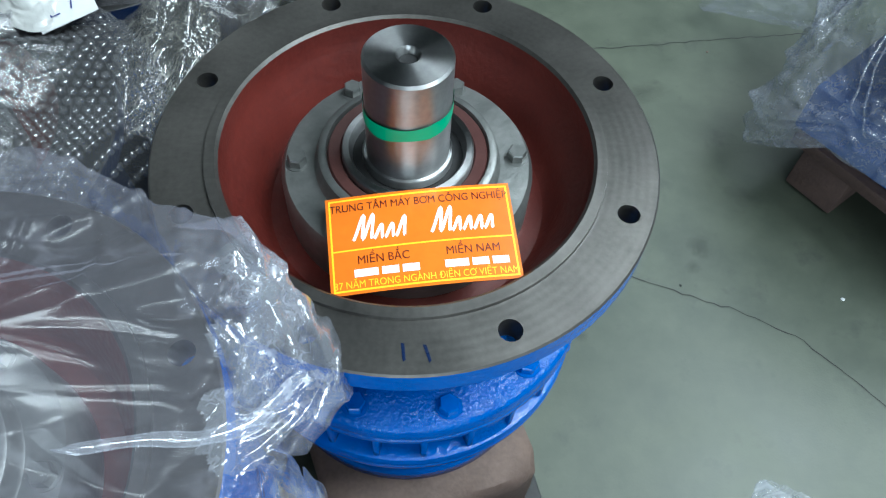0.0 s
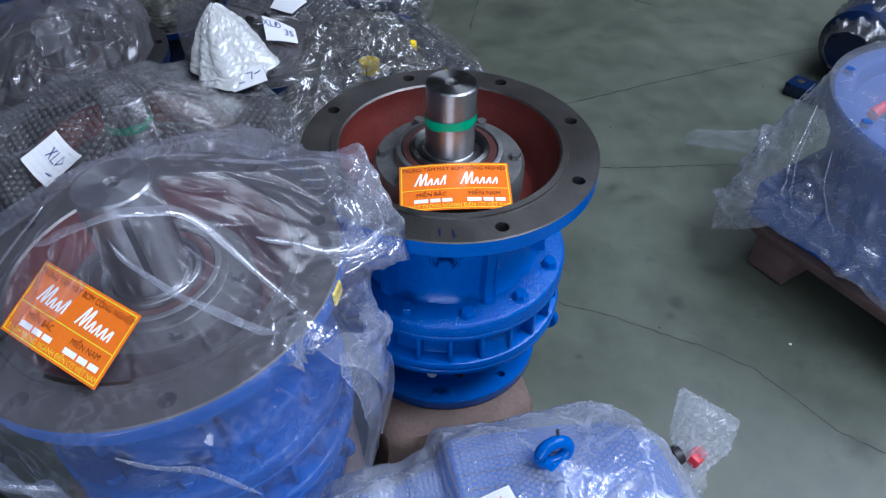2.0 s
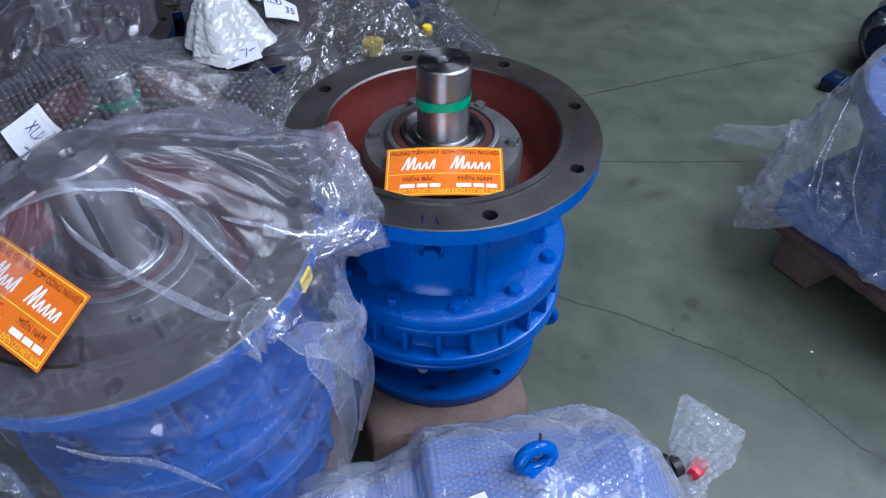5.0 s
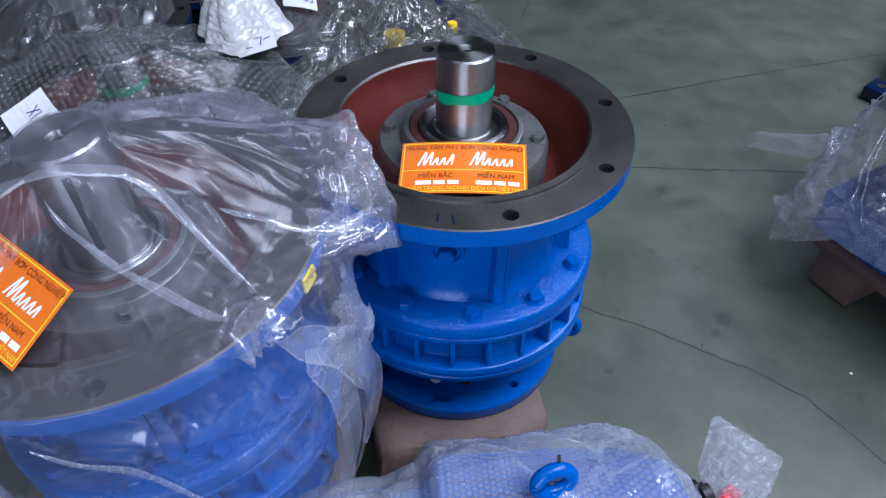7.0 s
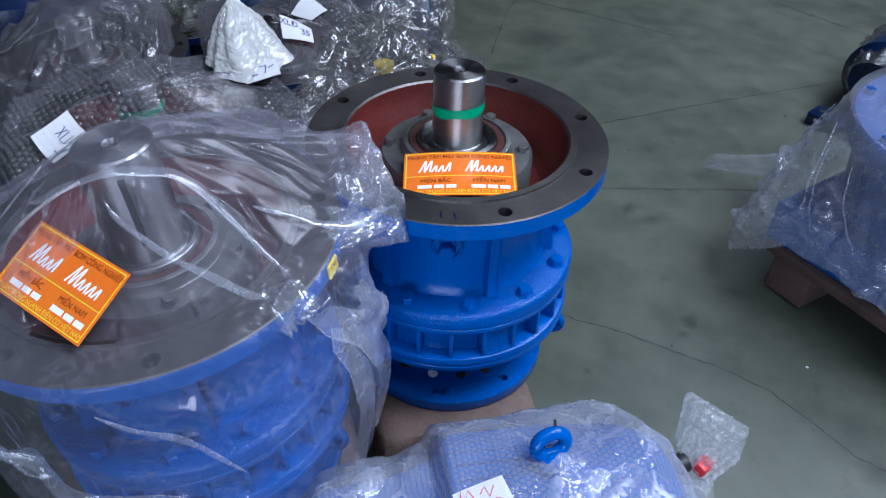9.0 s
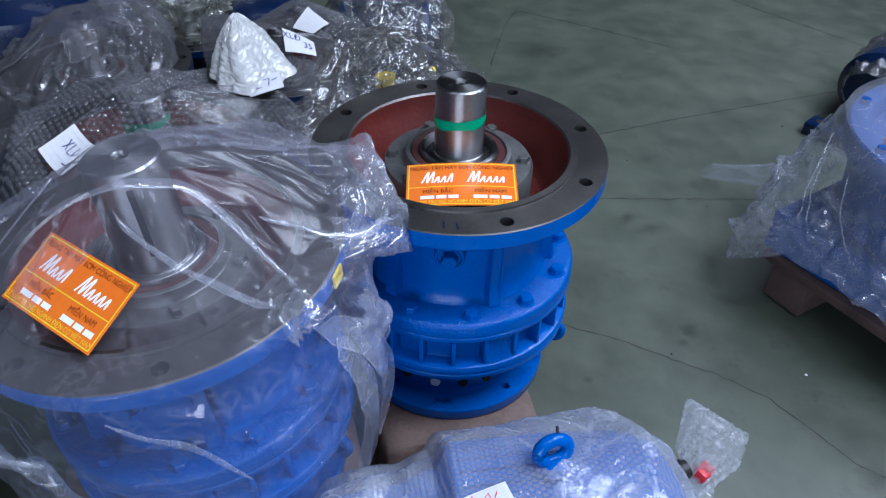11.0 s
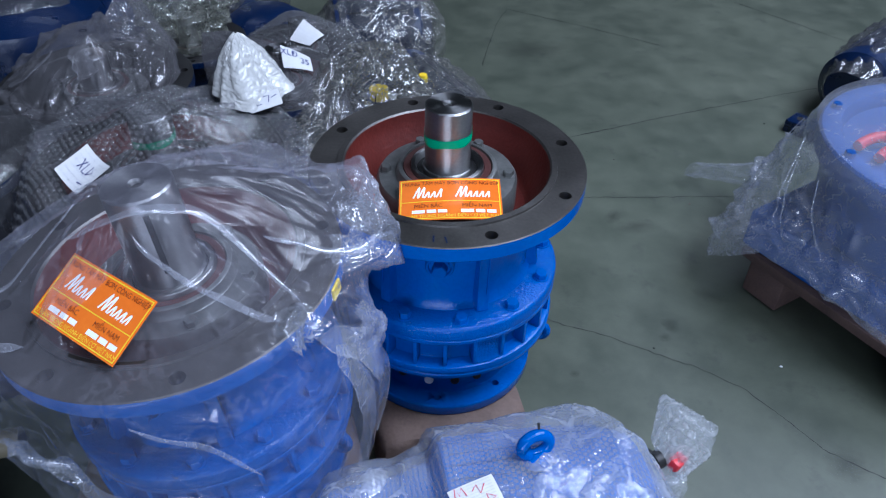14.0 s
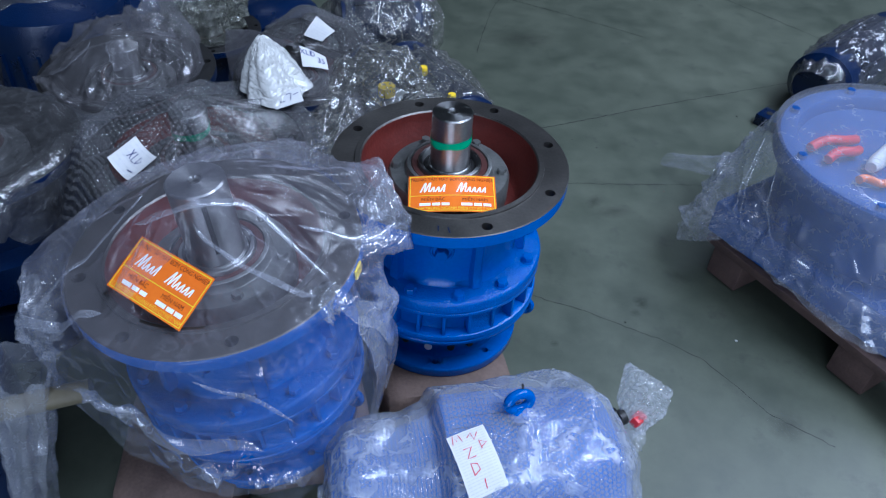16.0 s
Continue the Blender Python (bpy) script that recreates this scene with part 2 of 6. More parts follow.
# ---- building helpers ----
def mesh_object(name, verts, faces, mats, parent=None, smooth=True, label="", slots=None):
    me = bpy.data.meshes.new(name)
    me.from_pydata([tuple(v) for v in verts], [], [tuple(f) for f in faces])
    for m in (mats if isinstance(mats, (list, tuple)) else [mats]):
        me.materials.append(m)
    if slots is not None:
        me.polygons.foreach_set("material_index", slots)
    if smooth:
        me.shade_smooth()
    ob = new(name, me)
    if parent:
        ob.parent = parent
    if label:
        ob["label"] = label
    return ob


def creased(ob, seed, low=0.1, high=0.9, levels=2, along=None):
    """Turns a coarse net into thin film: flat facets that meet in soft or sharp folds."""
    rng = random.Random(seed)
    values = [(along(e) if along else 0) or rng.uniform(low, high) for e in ob.data.edges]
    ob.data.attributes.new("crease_edge", "FLOAT", "EDGE").data.foreach_set("value", values)
    sub = ob.modifiers.new("film", "SUBSURF")
    sub.levels = sub.render_levels = levels
    return ob


def thinned(grid, k, size, seed, closed):
    """Every k-th point of a net, shaken a little."""
    nv, nu = grid.shape[:2]
    cols = np.arange(0, nu, k) if closed else np.unique(np.r_[np.arange(0, nu, k), nu - 1])
    rows = np.unique(np.r_[np.arange(0, nv, k), nv - 1])
    if closed and nu - cols[-1] < k // 2 + 1:
        cols = cols[:-1]
    g = grid[rows][:, cols]
    return g + np.random.RandomState(seed).uniform(-size, size, g.shape)


def net_faces(nu, nv, closed):
    at = np.arange(nu * nv).reshape(nv, nu)
    return [(at[v, u], at[v, (u + 1) % nu], at[v + 1, (u + 1) % nu], at[v + 1, u]) for v in range(nv - 1) for u in range(nu if closed else nu - 1)]


def part(name, bm, mat, parent=None, label="", smooth=False, angle=35):
    me = bpy.data.meshes.new(name)
    bmesh.ops.recalc_face_normals(bm, faces=bm.faces)
    if smooth:
        for e in bm.edges:
            e.smooth = len(e.link_faces) < 2 or e.calc_face_angle(0) < radians(angle)
        for f in bm.faces:
            f.smooth = True
    bm.to_mesh(me)
    bm.free()
    for m in (mat if isinstance(mat, (list, tuple)) else [mat]):
        me.materials.append(m)
    ob = new(name, me)
    if parent:
        ob.parent = parent
    if label:
        ob["label"] = label
    return ob


def thing(name, at, label, category, group="", turn=0.0):
    ob = new(name)
    ob.empty_display_size = 0.05
    ob.matrix_basis = pose(*at, 0, 0, turn)
    return tagged(ob, label, category, group)


def lathe(profile, steps=96, bm=None, slots=None):
    """Turns (r, z) pairs round the z axis. slots: the material of each band."""
    bm = bm or bmesh.new()
    rows = []
    for r, z in profile:
        if r < 1e-6:
            rows.append([bm.verts.new((0, 0, z))])
        else:
            rows.append([bm.verts.new((r * math.cos(2 * math.pi * i / steps), r * math.sin(2 * math.pi * i / steps), z)) for i in range(steps)])
    for k, (a, b) in enumerate(zip(rows, rows[1:])):
        for i in range(steps):
            j = (i + 1) % steps
            if len(a) == 1 and len(b) == 1:
                continue
            if len(a) == 1:
                f = bm.faces.new((a[0], b[j], b[i]))
            elif len(b) == 1:
                f = bm.faces.new((a[i], a[j], b[0]))
            else:
                f = bm.faces.new((a[i], a[j], b[j], b[i]))
            f.material_index = slots[k] if slots else 0
    return bm


def box(bm, sx, sy, sz, m=Matrix(), bevel=0.0):
    made = bmesh.ops.create_cube(bm, size=1, matrix=m @ Matrix.Diagonal((sx, sy, sz, 1)))
    if bevel:
        edges = {e for v in made["verts"] for e in v.link_edges}
        bmesh.ops.bevel(bm, geom=list(edges), offset=bevel, segments=2, affect="EDGES", profile=0.5)
    return bm


def tube(points, radius, steps=10, bm=None):
    bm = bm or bmesh.new()
    pts = [Vector(p) for p in points]
    rows = []
    for i, p in enumerate(pts):
        d = (pts[min(i + 1, len(pts) - 1)] - pts[max(i - 1, 0)]).normalized()
        q = d.to_track_quat("Z", "Y")
        r = radius[i] if isinstance(radius, (list, tuple)) else radius
        rows.append([bm.verts.new(p + q @ Vector((r * math.cos(2 * math.pi * k / steps), r * math.sin(2 * math.pi * k / steps), 0))) for k in range(steps)])
    for a, b in zip(rows, rows[1:]):
        for k in range(steps):
            bm.faces.new((a[k], a[(k + 1) % steps], b[(k + 1) % steps], b[k]))
    bm.faces.new(rows[0][::-1])
    bm.faces.new(rows[-1])
    return bm


def polar(r, degrees, z=0.0):
    return (r * math.cos(radians(degrees)), r * math.sin(radians(degrees)), z)


def hex_bolt(parent, at, size, height, mat, turn=0.0, axis=(0, 0, 1), name="bolt", washer=True):
    bm = bmesh.new()
    if washer:
        lathe([(0, 0), (size * 1.22, 0), (size * 1.22, height * 0.12), (0, height * 0.12)], 20, bm)
    rings = [(size, height * 0.12), (size, height * 0.86), (size * 0.88, height)]
    rows = [[bm.verts.new(polar(r, 60 * k + turn, z)) for k in range(6)] for r, z in rings]
    for a, b in zip(rows, rows[1:]):
        for k in range(6):
            bm.faces.new((a[k], a[(k + 1) % 6], b[(k + 1) % 6], b[k]))
    bm.faces.new(rows[-1])
    q = Vector(axis).to_track_quat("Z", "Y").to_matrix().to_4x4()
    ob = part(name, bm, mat, parent)
    ob.matrix_local = Matrix.Translation(at) @ q
    return ob


def holed_disc(bm, outer, inner, holes, z, steps=96):
    """A flat ring with round holes in it, as one filled face set at height z."""
    edges = []
    loops = [(0, 0, outer, steps), (0, 0, inner, steps)] + [(x, y, r, 18) for x, y, r in holes]
    for cx, cy, r, count in loops:
        vs = [bm.verts.new((cx + r * math.cos(2 * math.pi * i / count), cy + r * math.sin(2 * math.pi * i / count), z)) for i in range(count)]
        edges += [bm.edges.new((vs[i], vs[(i + 1) % count])) for i in range(count)]
    return bmesh.ops.triangle_fill(bm, edges=edges, use_beauty=True, normal=(0, 0, 1))


# ---- cloth: thin film laid over the things by a small relaxation ----
def drape(pos, flat, pairs, solids, steps=160, rounds=6, gravity=0.0007, floor=0.0, gap=0.004, pull=None, damp=0.90, weld=None, stiff=0.35, bends=()):
    """Lets a net of points sink on to upright round solids (cx, cy, r_low, r_high, z_low, z_high). pairs: index pairs by set, each set free of repeats."""
    pos = pos.copy()
    last = pos.copy()
    rests, rests2 = [flat(a, b) for a, b in pairs], [flat(a, b) for a, b in bends]
    for step in range(steps):
        move = (pos - last) * damp
        last = pos.copy()
        pos += np.clip(move, -0.01, 0.01)
        pos[:, 2] -= gravity
        if pull is not None:
            pos += pull(pos, step)
        for _ in range(rounds):
            for (a, b), rest in zip(pairs, rests):
                d = pos[b] - pos[a]
                n = np.linalg.norm(d, axis=1) + 1e-9
                c = d * ((n - rest) / n * 0.5)[:, None]
                pos[a] += c
                pos[b] -= c
            for (a, b), rest in zip(bends if _ % 2 == 0 else (), rests2):
                d = pos[b] - pos[a]
                n = np.linalg.norm(d, axis=1) + 1e-9
                c = d * (np.minimum(n - rest, 0) / n * 0.5 * stiff)[:, None]
                pos[a] += c
                pos[b] -= c
            if weld is not None:
                mid = (pos[weld[0]] + pos[weld[1]]) / 2
                pos[weld[0]] = mid
                pos[weld[1]] = mid
            for cx, cy, r0, r1, z0, z1 in solids:
                dx, dy = pos[:, 0] - cx, pos[:, 1] - cy
                rad = np.hypot(dx, dy) + 1e-9
                k = np.clip((pos[:, 2] - z0) / (z1 - z0), 0, 1)
                edge = r0 + (r1 - r0) * k + gap
                inside = (rad < edge) & (pos[:, 2] < z1 + gap) & (pos[:, 2] > z0 - gap)
                up, side = z1 + gap - pos[:, 2], edge - rad
                above, below = last[:, 2] >= z1 - 0.004, last[:, 2] <= z0
                lift = inside & (above | ((up <= side) & ~below))
                drop = inside & ~lift & below
                out = inside & ~lift & ~drop
                pos[lift, 2] = z1 + gap
                pos[drop, 2] = z0 - gap
                f = (edge / rad)[out]
                pos[out, 0] = cx + dx[out] * f
                pos[out, 1] = cy + dy[out] * f
                hold = lift | out
                last[hold] += (pos[hold] - last[hold]) * 0.6
            np.maximum(pos[:, 2], floor + gap, out=pos[:, 2])
    return pos


def net(nu, nv, closed):
    """Index pairs and faces of a net nu by nv, closed round u or not. Row-major in v."""
    at = np.arange(nu * nv).reshape(nv, nu)
    pairs, bends = [], []

    def sets(a, b, axis):
        for k in (0, 1):
            s = [slice(None), slice(None)]
            s[axis] = slice(k, None, 2)
            pairs.append((a[tuple(s)].ravel(), b[tuple(s)].ravel()))
    if closed:
        r = np.roll(at, -1, 1)
        sets(at, r, 1)
        sets(at[:-1], r[1:], 0)
        sets(r[:-1], at[1:], 0)
        for span in (2, 6):
            far = np.roll(at, -span, 1)
            for k in range(2 * span):
                s = (np.arange(nu) % (2 * span) == k) & (np.arange(nu) < nu // (2 * span) * 2 * span)
                bends.append((at[:, s].ravel(), far[:, s].ravel()))
    else:
        sets(at[:, :-1], at[:, 1:], 1)
        sets(at[:-1, :-1], at[1:, 1:], 0)
        sets(at[:-1, 1:], at[1:, :-1], 0)
        for span in (2, 6):
            for k in range(2 * span):
                s = np.arange(nu - span) % (2 * span) == k
                bends.append((at[:, :-span][:, s].ravel(), at[:, span:][:, s].ravel()))
    sets(at[:-1], at[1:], 0)
    for span in (2, 6):
        for k in range(2 * span):
            s = np.arange(nv - span) % (2 * span) == k
            bends.append((at[:-span][s].ravel(), at[span:][s].ravel()))
    cols = range(nu if closed else nu - 1)
    faces = [(at[v, u], at[v, (u + 1) % nu], at[v + 1, (u + 1) % nu], at[v + 1, u]) for v in range(nv - 1) for u in cols]
    return pairs, bends, faces


def crumple(grid, amount, scale, seed, closed, stretch=(1, 1, 1)):
    """Lifts sharp folds off a net of points, along its normals."""
    du = np.roll(grid, -1, 1) - np.roll(grid, 1, 1) if closed else np.gradient(grid, axis=1)
    n = np.cross(du, np.gradient(grid, axis=0))
    n /= np.linalg.norm(n, axis=2, keepdims=True) + 1e-9
    shift = Vector(np.random.RandomState(seed).rand(3) * 30)
    lift = np.empty(grid.shape[:2])
    for v in range(grid.shape[0]):
        for u in range(grid.shape[1]):
            p = Vector(grid[v, u] * np.array(stretch)) * scale + shift
            lift[v, u] = 0.8 - abs(noise.noise(p)) * 2.2 + 0.4 - abs(noise.noise(p * 2.3)) * 1.1
    return grid + n * (lift * amount)[..., None]


def wobble(pos, size, scale, seed):
    rng = np.random.RandomState(seed)
    shift = rng.rand(3) * 40
    return pos + size * np.array([noise.noise_vector(Vector(p * scale + shift)) for p in pos])


def bag_film(name, centre, width, height, top, turn, solids, mat, seed=1, cells=0.011, steps=170, pull=None, parent=None, label="", stiff=0.35, gravity=0.0007, flare=1.0, hem=0.0, fold=0.0, fold_scale=16.0, facet=0, shake=0.006):
    """A flat bag with a closed top edge pulled down over a thing."""
    half = int(width / cells)
    nu, nv = 2 * half, int(height / cells)
    u = np.arange(nu)
    tri = np.where(u <= half, u, nu - u) / half
    sign = np.where((u > 0) & (u < half), 1.0, np.where(u > half, -1.0, 0.0))
    pts = []
    for v in range(nv):
        s = v / (nv - 1)
        k = min(1.0, s * 5.0) ** 0.7
        r = width / math.pi * flare
        x = (tri - 0.5) * width * (1 - k) - r * np.cos(np.pi * tri) * k
        y = sign * (r * np.sin(np.pi * tri) * k + 0.001)
        pts.append(np.stack([x, y, np.full(nu, -s * height * (0.75 if s > 0.2 else 0.75))], 1))
    pos = np.concatenate(pts)
    c, s = math.cos(radians(turn)), math.sin(radians(turn))
    pos = np.stack([centre[0] + pos[:, 0] * c - pos[:, 1] * s, centre[1] + pos[:, 0] * s + pos[:, 1] * c, top + pos[:, 2]], 1)
    pos = wobble(pos, 0.012, 8.0, seed)
    pairs, bends, faces = net(nu, nv, True)

    def flat(a, b):
        du = np.abs(a % nu - b % nu)
        du = np.minimum(du, nu - du)
        return np.hypot(du * width / half, (a // nu - b // nu) * height / (nv - 1))
    weld = (np.arange(1, half), nu - np.arange(1, half))
    if hem:
        heavy = np.zeros((nu * nv, 3))
        heavy[int(nu * nv * 0.72):, 2] = -hem

        def pull(p, step):
            return heavy
    pos = drape(pos, flat, pairs, solids, steps=steps, weld=weld, bends=bends, pull=pull, stiff=stiff, gravity=gravity)
    if fold:
        pos = crumple(pos.reshape(nv, nu, 3), fold, fold_scale, seed, True).reshape(-1, 3)
    if facet:
        g = thinned(pos.reshape(nv, nu, 3), facet, shake, seed, True)
        return creased(mesh_object(name, g.reshape(-1, 3), net_faces(g.shape[1], g.shape[0], True), mat, parent, label=label), seed)
    return mesh_object(name, pos, faces, mat, parent, label=label)


def add_bubbles(ob, grid, sx, sy, bubbles, mat, keep=None, dome=0.42):
    """Sets a small dome for every bubble of a bubble film on a net of points."""
    nv, nu = grid.shape[:2]
    vs, fs = [], []
    rows = int(sy / (bubbles * 0.866))
    for j in range(1, rows - 1):
        for i in range(1, int(sx / bubbles) - 1):
            fu = (i + 0.5 * (j % 2)) * bubbles / sx * (nu - 1)
            fv = j * bubbles * 0.866 / sy * (nv - 1)
            iu, iv = int(fu), int(fv)
            if iu >= nu - 1 or iv >= nv - 1:
                continue
            p, pu, pv = grid[iv, iu], grid[iv, iu + 1], grid[iv + 1, iu]
            p = p + (pu - p) * (fu - iu) + (pv - p) * (fv - iv)
            if keep and not keep(p):
                continue
            eu, ev = pu - grid[iv, iu], pv - grid[iv, iu]
            n = np.cross(eu, ev)
            ln = np.linalg.norm(n)
            if ln < 1e-10:
                continue
            n /= ln
            eu = eu / (np.linalg.norm(eu) + 1e-9)
            ev = np.cross(n, eu)
            r = bubbles * 0.46
            base = len(vs)
            for rad, up in ((1.0, 0.0), (0.8, 0.30)):
                for k in range(7):
                    q = 2 * math.pi * k / 7
                    vs.append(p + r * rad * (math.cos(q) * eu + math.sin(q) * ev) + n * r * up * dome / 0.42)
            vs.append(p + n * r * dome)
            for k in range(7):
                m = (k + 1) % 7
                fs.append((base + k, base + m, base + 7 + m, base + 7 + k))
                fs.append((base + 7 + k, base + 7 + m, base + 14))
    domes = mesh_object("bubble_sheet", vs, fs, mat, ob)
    domes["kind"] = "stuff"


def sheet_film(name, centre, sx, sy, top, turn, solids, mat, seed=1, cells=0.012, steps=170, pull=None, parent=None, label="", stiff=0.35, bubbles=0.0, bubble_mat=None, gap=0.004, keep=None, gravity=0.0007, fold=0.0, fold_scale=16.0, facet=0, shake=0.006, pleats=None):
    """A sheet laid over a thing; with bubbles, each bubble is a small dome on it."""
    nu, nv = int(sx / cells), int(sy / cells)
    a, b = np.meshgrid(np.linspace(-sx / 2, sx / 2, nu), np.linspace(-sy / 2, sy / 2, nv))
    pos = np.stack([a.ravel(), b.ravel(), np.zeros(nu * nv)], 1)
    c, s = math.cos(radians(turn)), math.sin(radians(turn))
    pos = np.stack([centre[0] + pos[:, 0] * c - pos[:, 1] * s, centre[1] + pos[:, 0] * s + pos[:, 1] * c, top + pos[:, 2]], 1)
    pos = wobble(pos, 0.008, 8.0, seed)
    pairs, bends, faces = net(nu, nv, False)

    def flat(a, b):
        return np.hypot((a % nu - b % nu) * sx / (nu - 1), (a // nu - b // nu) * sy / (nv - 1))
    pos = drape(pos, flat, pairs, solids, steps=steps, bends=bends, pull=pull, stiff=stiff, gap=gap, gravity=gravity)
    if pleats:
        cx, cy, count, high = pleats
        a = np.arctan2(pos[:, 1] - cy, pos[:, 0] - cx)
        far = np.clip((np.hypot(pos[:, 0] - cx, pos[:, 1] - cy) - 0.04) / 0.10, 0, 1)
        wave = a * count / 2 + 1.3 * np.sin(2 * a + seed) + 0.7 * np.sin(3 * a)
        pos[:, 2] += high * far * (1 - np.abs(np.sin(wave))) ** 1.5
    if fold:
        pos = crumple(pos.reshape(nv, nu, 3), fold, fold_scale, seed, False).reshape(-1, 3)
    if facet:
        g = thinned(pos.reshape(nv, nu, 3), facet, shake, seed, False)
        return creased(mesh_object(name, g.reshape(-1, 3), net_faces(g.shape[1], g.shape[0], False), mat, parent, label=label), seed)
    ob = mesh_object(name, pos, faces, mat, parent, label=label)
    if bubbles:
        add_bubbles(ob, pos.reshape(nv, nu, 3), sx, sy, bubbles, bubble_mat or mat, keep)
    return ob


# ---- the store: floor, walls, ceiling ----
def slab(name, x0, x1, y0, y1, z0, z1, mat, label):
    bm = bmesh.new()
    box(bm, x1 - x0, y1 - y0, z1 - z0, Matrix.Translation(((x0 + x1) / 2, (y0 + y1) / 2, (z0 + z1) / 2)))
    return tagged(part(name, bm, mat), label, name.split("_")[0], kind="structure")


floor = slab("floor", -7, 8, -6, 10, -0.2, 0.0, FLOOR, "grey-green sealed concrete floor with hairline cracks")
slab("wall_north", -7.2, 8.2, 10, 10.2, 0, 5, PLASTER, "plain grey plastered wall")
# South wall left open only for the added front fill.
slab("wall_south", -7.2, -1.75, -6.2, -6, 0, 5, PLASTER, "plain grey plastered wall beside an added opening")
slab("wall_south", 1.55, 8.2, -6.2, -6, 0, 5, PLASTER, "plain grey plastered wall beside an added opening")
slab("wall_south", -1.75, 1.55, -6.2, -6, 2.65, 5, PLASTER, "plain grey plastered wall over an added opening")
slab("wall_west", -7.2, -7, -6, 10, 0, 5, PLASTER, "plain grey plastered wall")
slab("wall_east", 8, 8.2, -6, 10, 0, 5, PLASTER, "plain grey plastered wall")
slab("ceiling", -7.2, 8.2, -6.2, 10.2, 5, 5.2, PLASTER, "plain grey ceiling")


def crack(points, width, seed):
    """A hairline crack: a dark jagged ribbon a little proud of the floor."""
    rng = random.Random(seed)
    pts = []
    for (x0, y0), (x1, y1) in zip(points, points[1:]):
        count = max(2, int(math.hypot(x1 - x0, y1 - y0) / 0.012))
        for i in range(count):
            k = i / count
            pts.append((x0 + (x1 - x0) * k + rng.uniform(-1, 1) * 0.0022, y0 + (y1 - y0) * k + rng.uniform(-1, 1) * 0.0022))
    pts.append(points[-1])
    vs, fs = [], []
    for i, (x, y) in enumerate(pts):
        a, b = pts[max(0, i - 1)], pts[min(len(pts) - 1, i + 1)]
        d = math.hypot(b[0] - a[0], b[1] - a[1]) + 1e-9
        w = width * rng.uniform(0.4, 1.2) / 2
        nx, ny = -(b[1] - a[1]) / d * w, (b[0] - a[0]) / d * w
        vs += [(x + nx, y + ny, 0.0006), (x - nx, y - ny, 0.0006)]
        if i:
            fs.append((2 * i - 2, 2 * i - 1, 2 * i + 1, 2 * i))
    mesh_object("crack", vs, fs, DARK, floor, smooth=False)


crack([(0.10, 0.30), (0.265, 0.236), (0.33, 0.222), (0.39, 0.193), (0.458, 0.166), (0.504, 0.15), (0.544, 0.128), (0.593, 0.096), (0.633, 0.053), (0.70, -0.03), (0.82, -0.10)], 0.0019, 3)
crack([(0.12, 0.94), (0.31, 1.03), (0.635, 1.198), (1.034, 1.388), (1.305, 1.518), (2.2, 1.95)], 0.0024, 4)
crack([(0.15, 0.70), (0.344, 0.723), (0.56, 0.749), (0.9, 0.79)], 0.0018, 5)
crack([(0.02, 1.45), (0.03, 1.574), (0.06, 1.82), (0.094, 1.95), (0.36, 1.83), (0.64, 1.69)], 0.002, 6)
crack([(0.5, 2.7), (1.01, 2.125), (1.362, 1.77), (1.8, 1.4)], 0.0025, 7)


def stain_material():
    """A thin soft-edged dirt stain: strongest in its middle, broken up by noise."""
    m, n, l, p = material("floor_stain")
    out = n["Material Output"]
    at = n.new("ShaderNodeTexCoord")
    reach = n.new("ShaderNodeVectorMath")
    reach.operation = "LENGTH"
    l.new(at.outputs["Object"], reach.inputs[0])
    blot = add(n, "ShaderNodeTexNoise", Scale=2.4, Detail=6.0, Roughness=0.65)
    l.new(at.outputs["Object"], blot.inputs["Vector"])
    total = n.new("ShaderNodeMath")
    l.new(reach.outputs["Value"], total.inputs[0])
    l.new(blot.outputs["Fac"], total.inputs[1])
    soft = add(n, "ShaderNodeMapRange", From_Min=0.55, From_Max=1.3, To_Min=0.26, To_Max=0.0)
    l.new(total.outputs["Value"], soft.inputs["Value"])
    p.inputs["Base Color"].default_value, p.inputs["Roughness"].default_value = (0.022, 0.024, 0.022, 1), 0.5
    clear = n.new("ShaderNodeBsdfTransparent")
    mix = n.new("ShaderNodeMixShader")
    l.new(soft.outputs["Result"], mix.inputs["Fac"])
    l.new(clear.outputs[0], mix.inputs[1])
    l.new(p.outputs[0], mix.inputs[2])
    l.new(mix.outputs[0], out.inputs["Surface"])
    return m


STAIN = stain_material()
for x, y, r, flat, turn in ((0.735, -0.062, 0.060, 0.8, 20), (0.470, 0.272, 0.030, 0.7, 10), (0.453, 0.228, 0.020, 0.8, 40), (0.571, 0.368, 0.055, 0.6, -30), (0.438, 0.609, 0.075, 0.5, 15), (0.383, 0.645, 0.045, 0.6, 60), (0.259, 0.108, 0.016, 0.8, 0), (0.471, 0.256, 0.022, 0.8, 0), (0.182, 1.598, 0.200, 0.5, 10)):
    ob = part("stain", lathe([(0, 0), (1.0, 0)], 28), STAIN, floor, "dark dirt stain")
    ob.matrix_local = pose(x, y, 0.0003, 0, 0, turn) @ Matrix.Diagonal((r, r * flat, 1, 1))


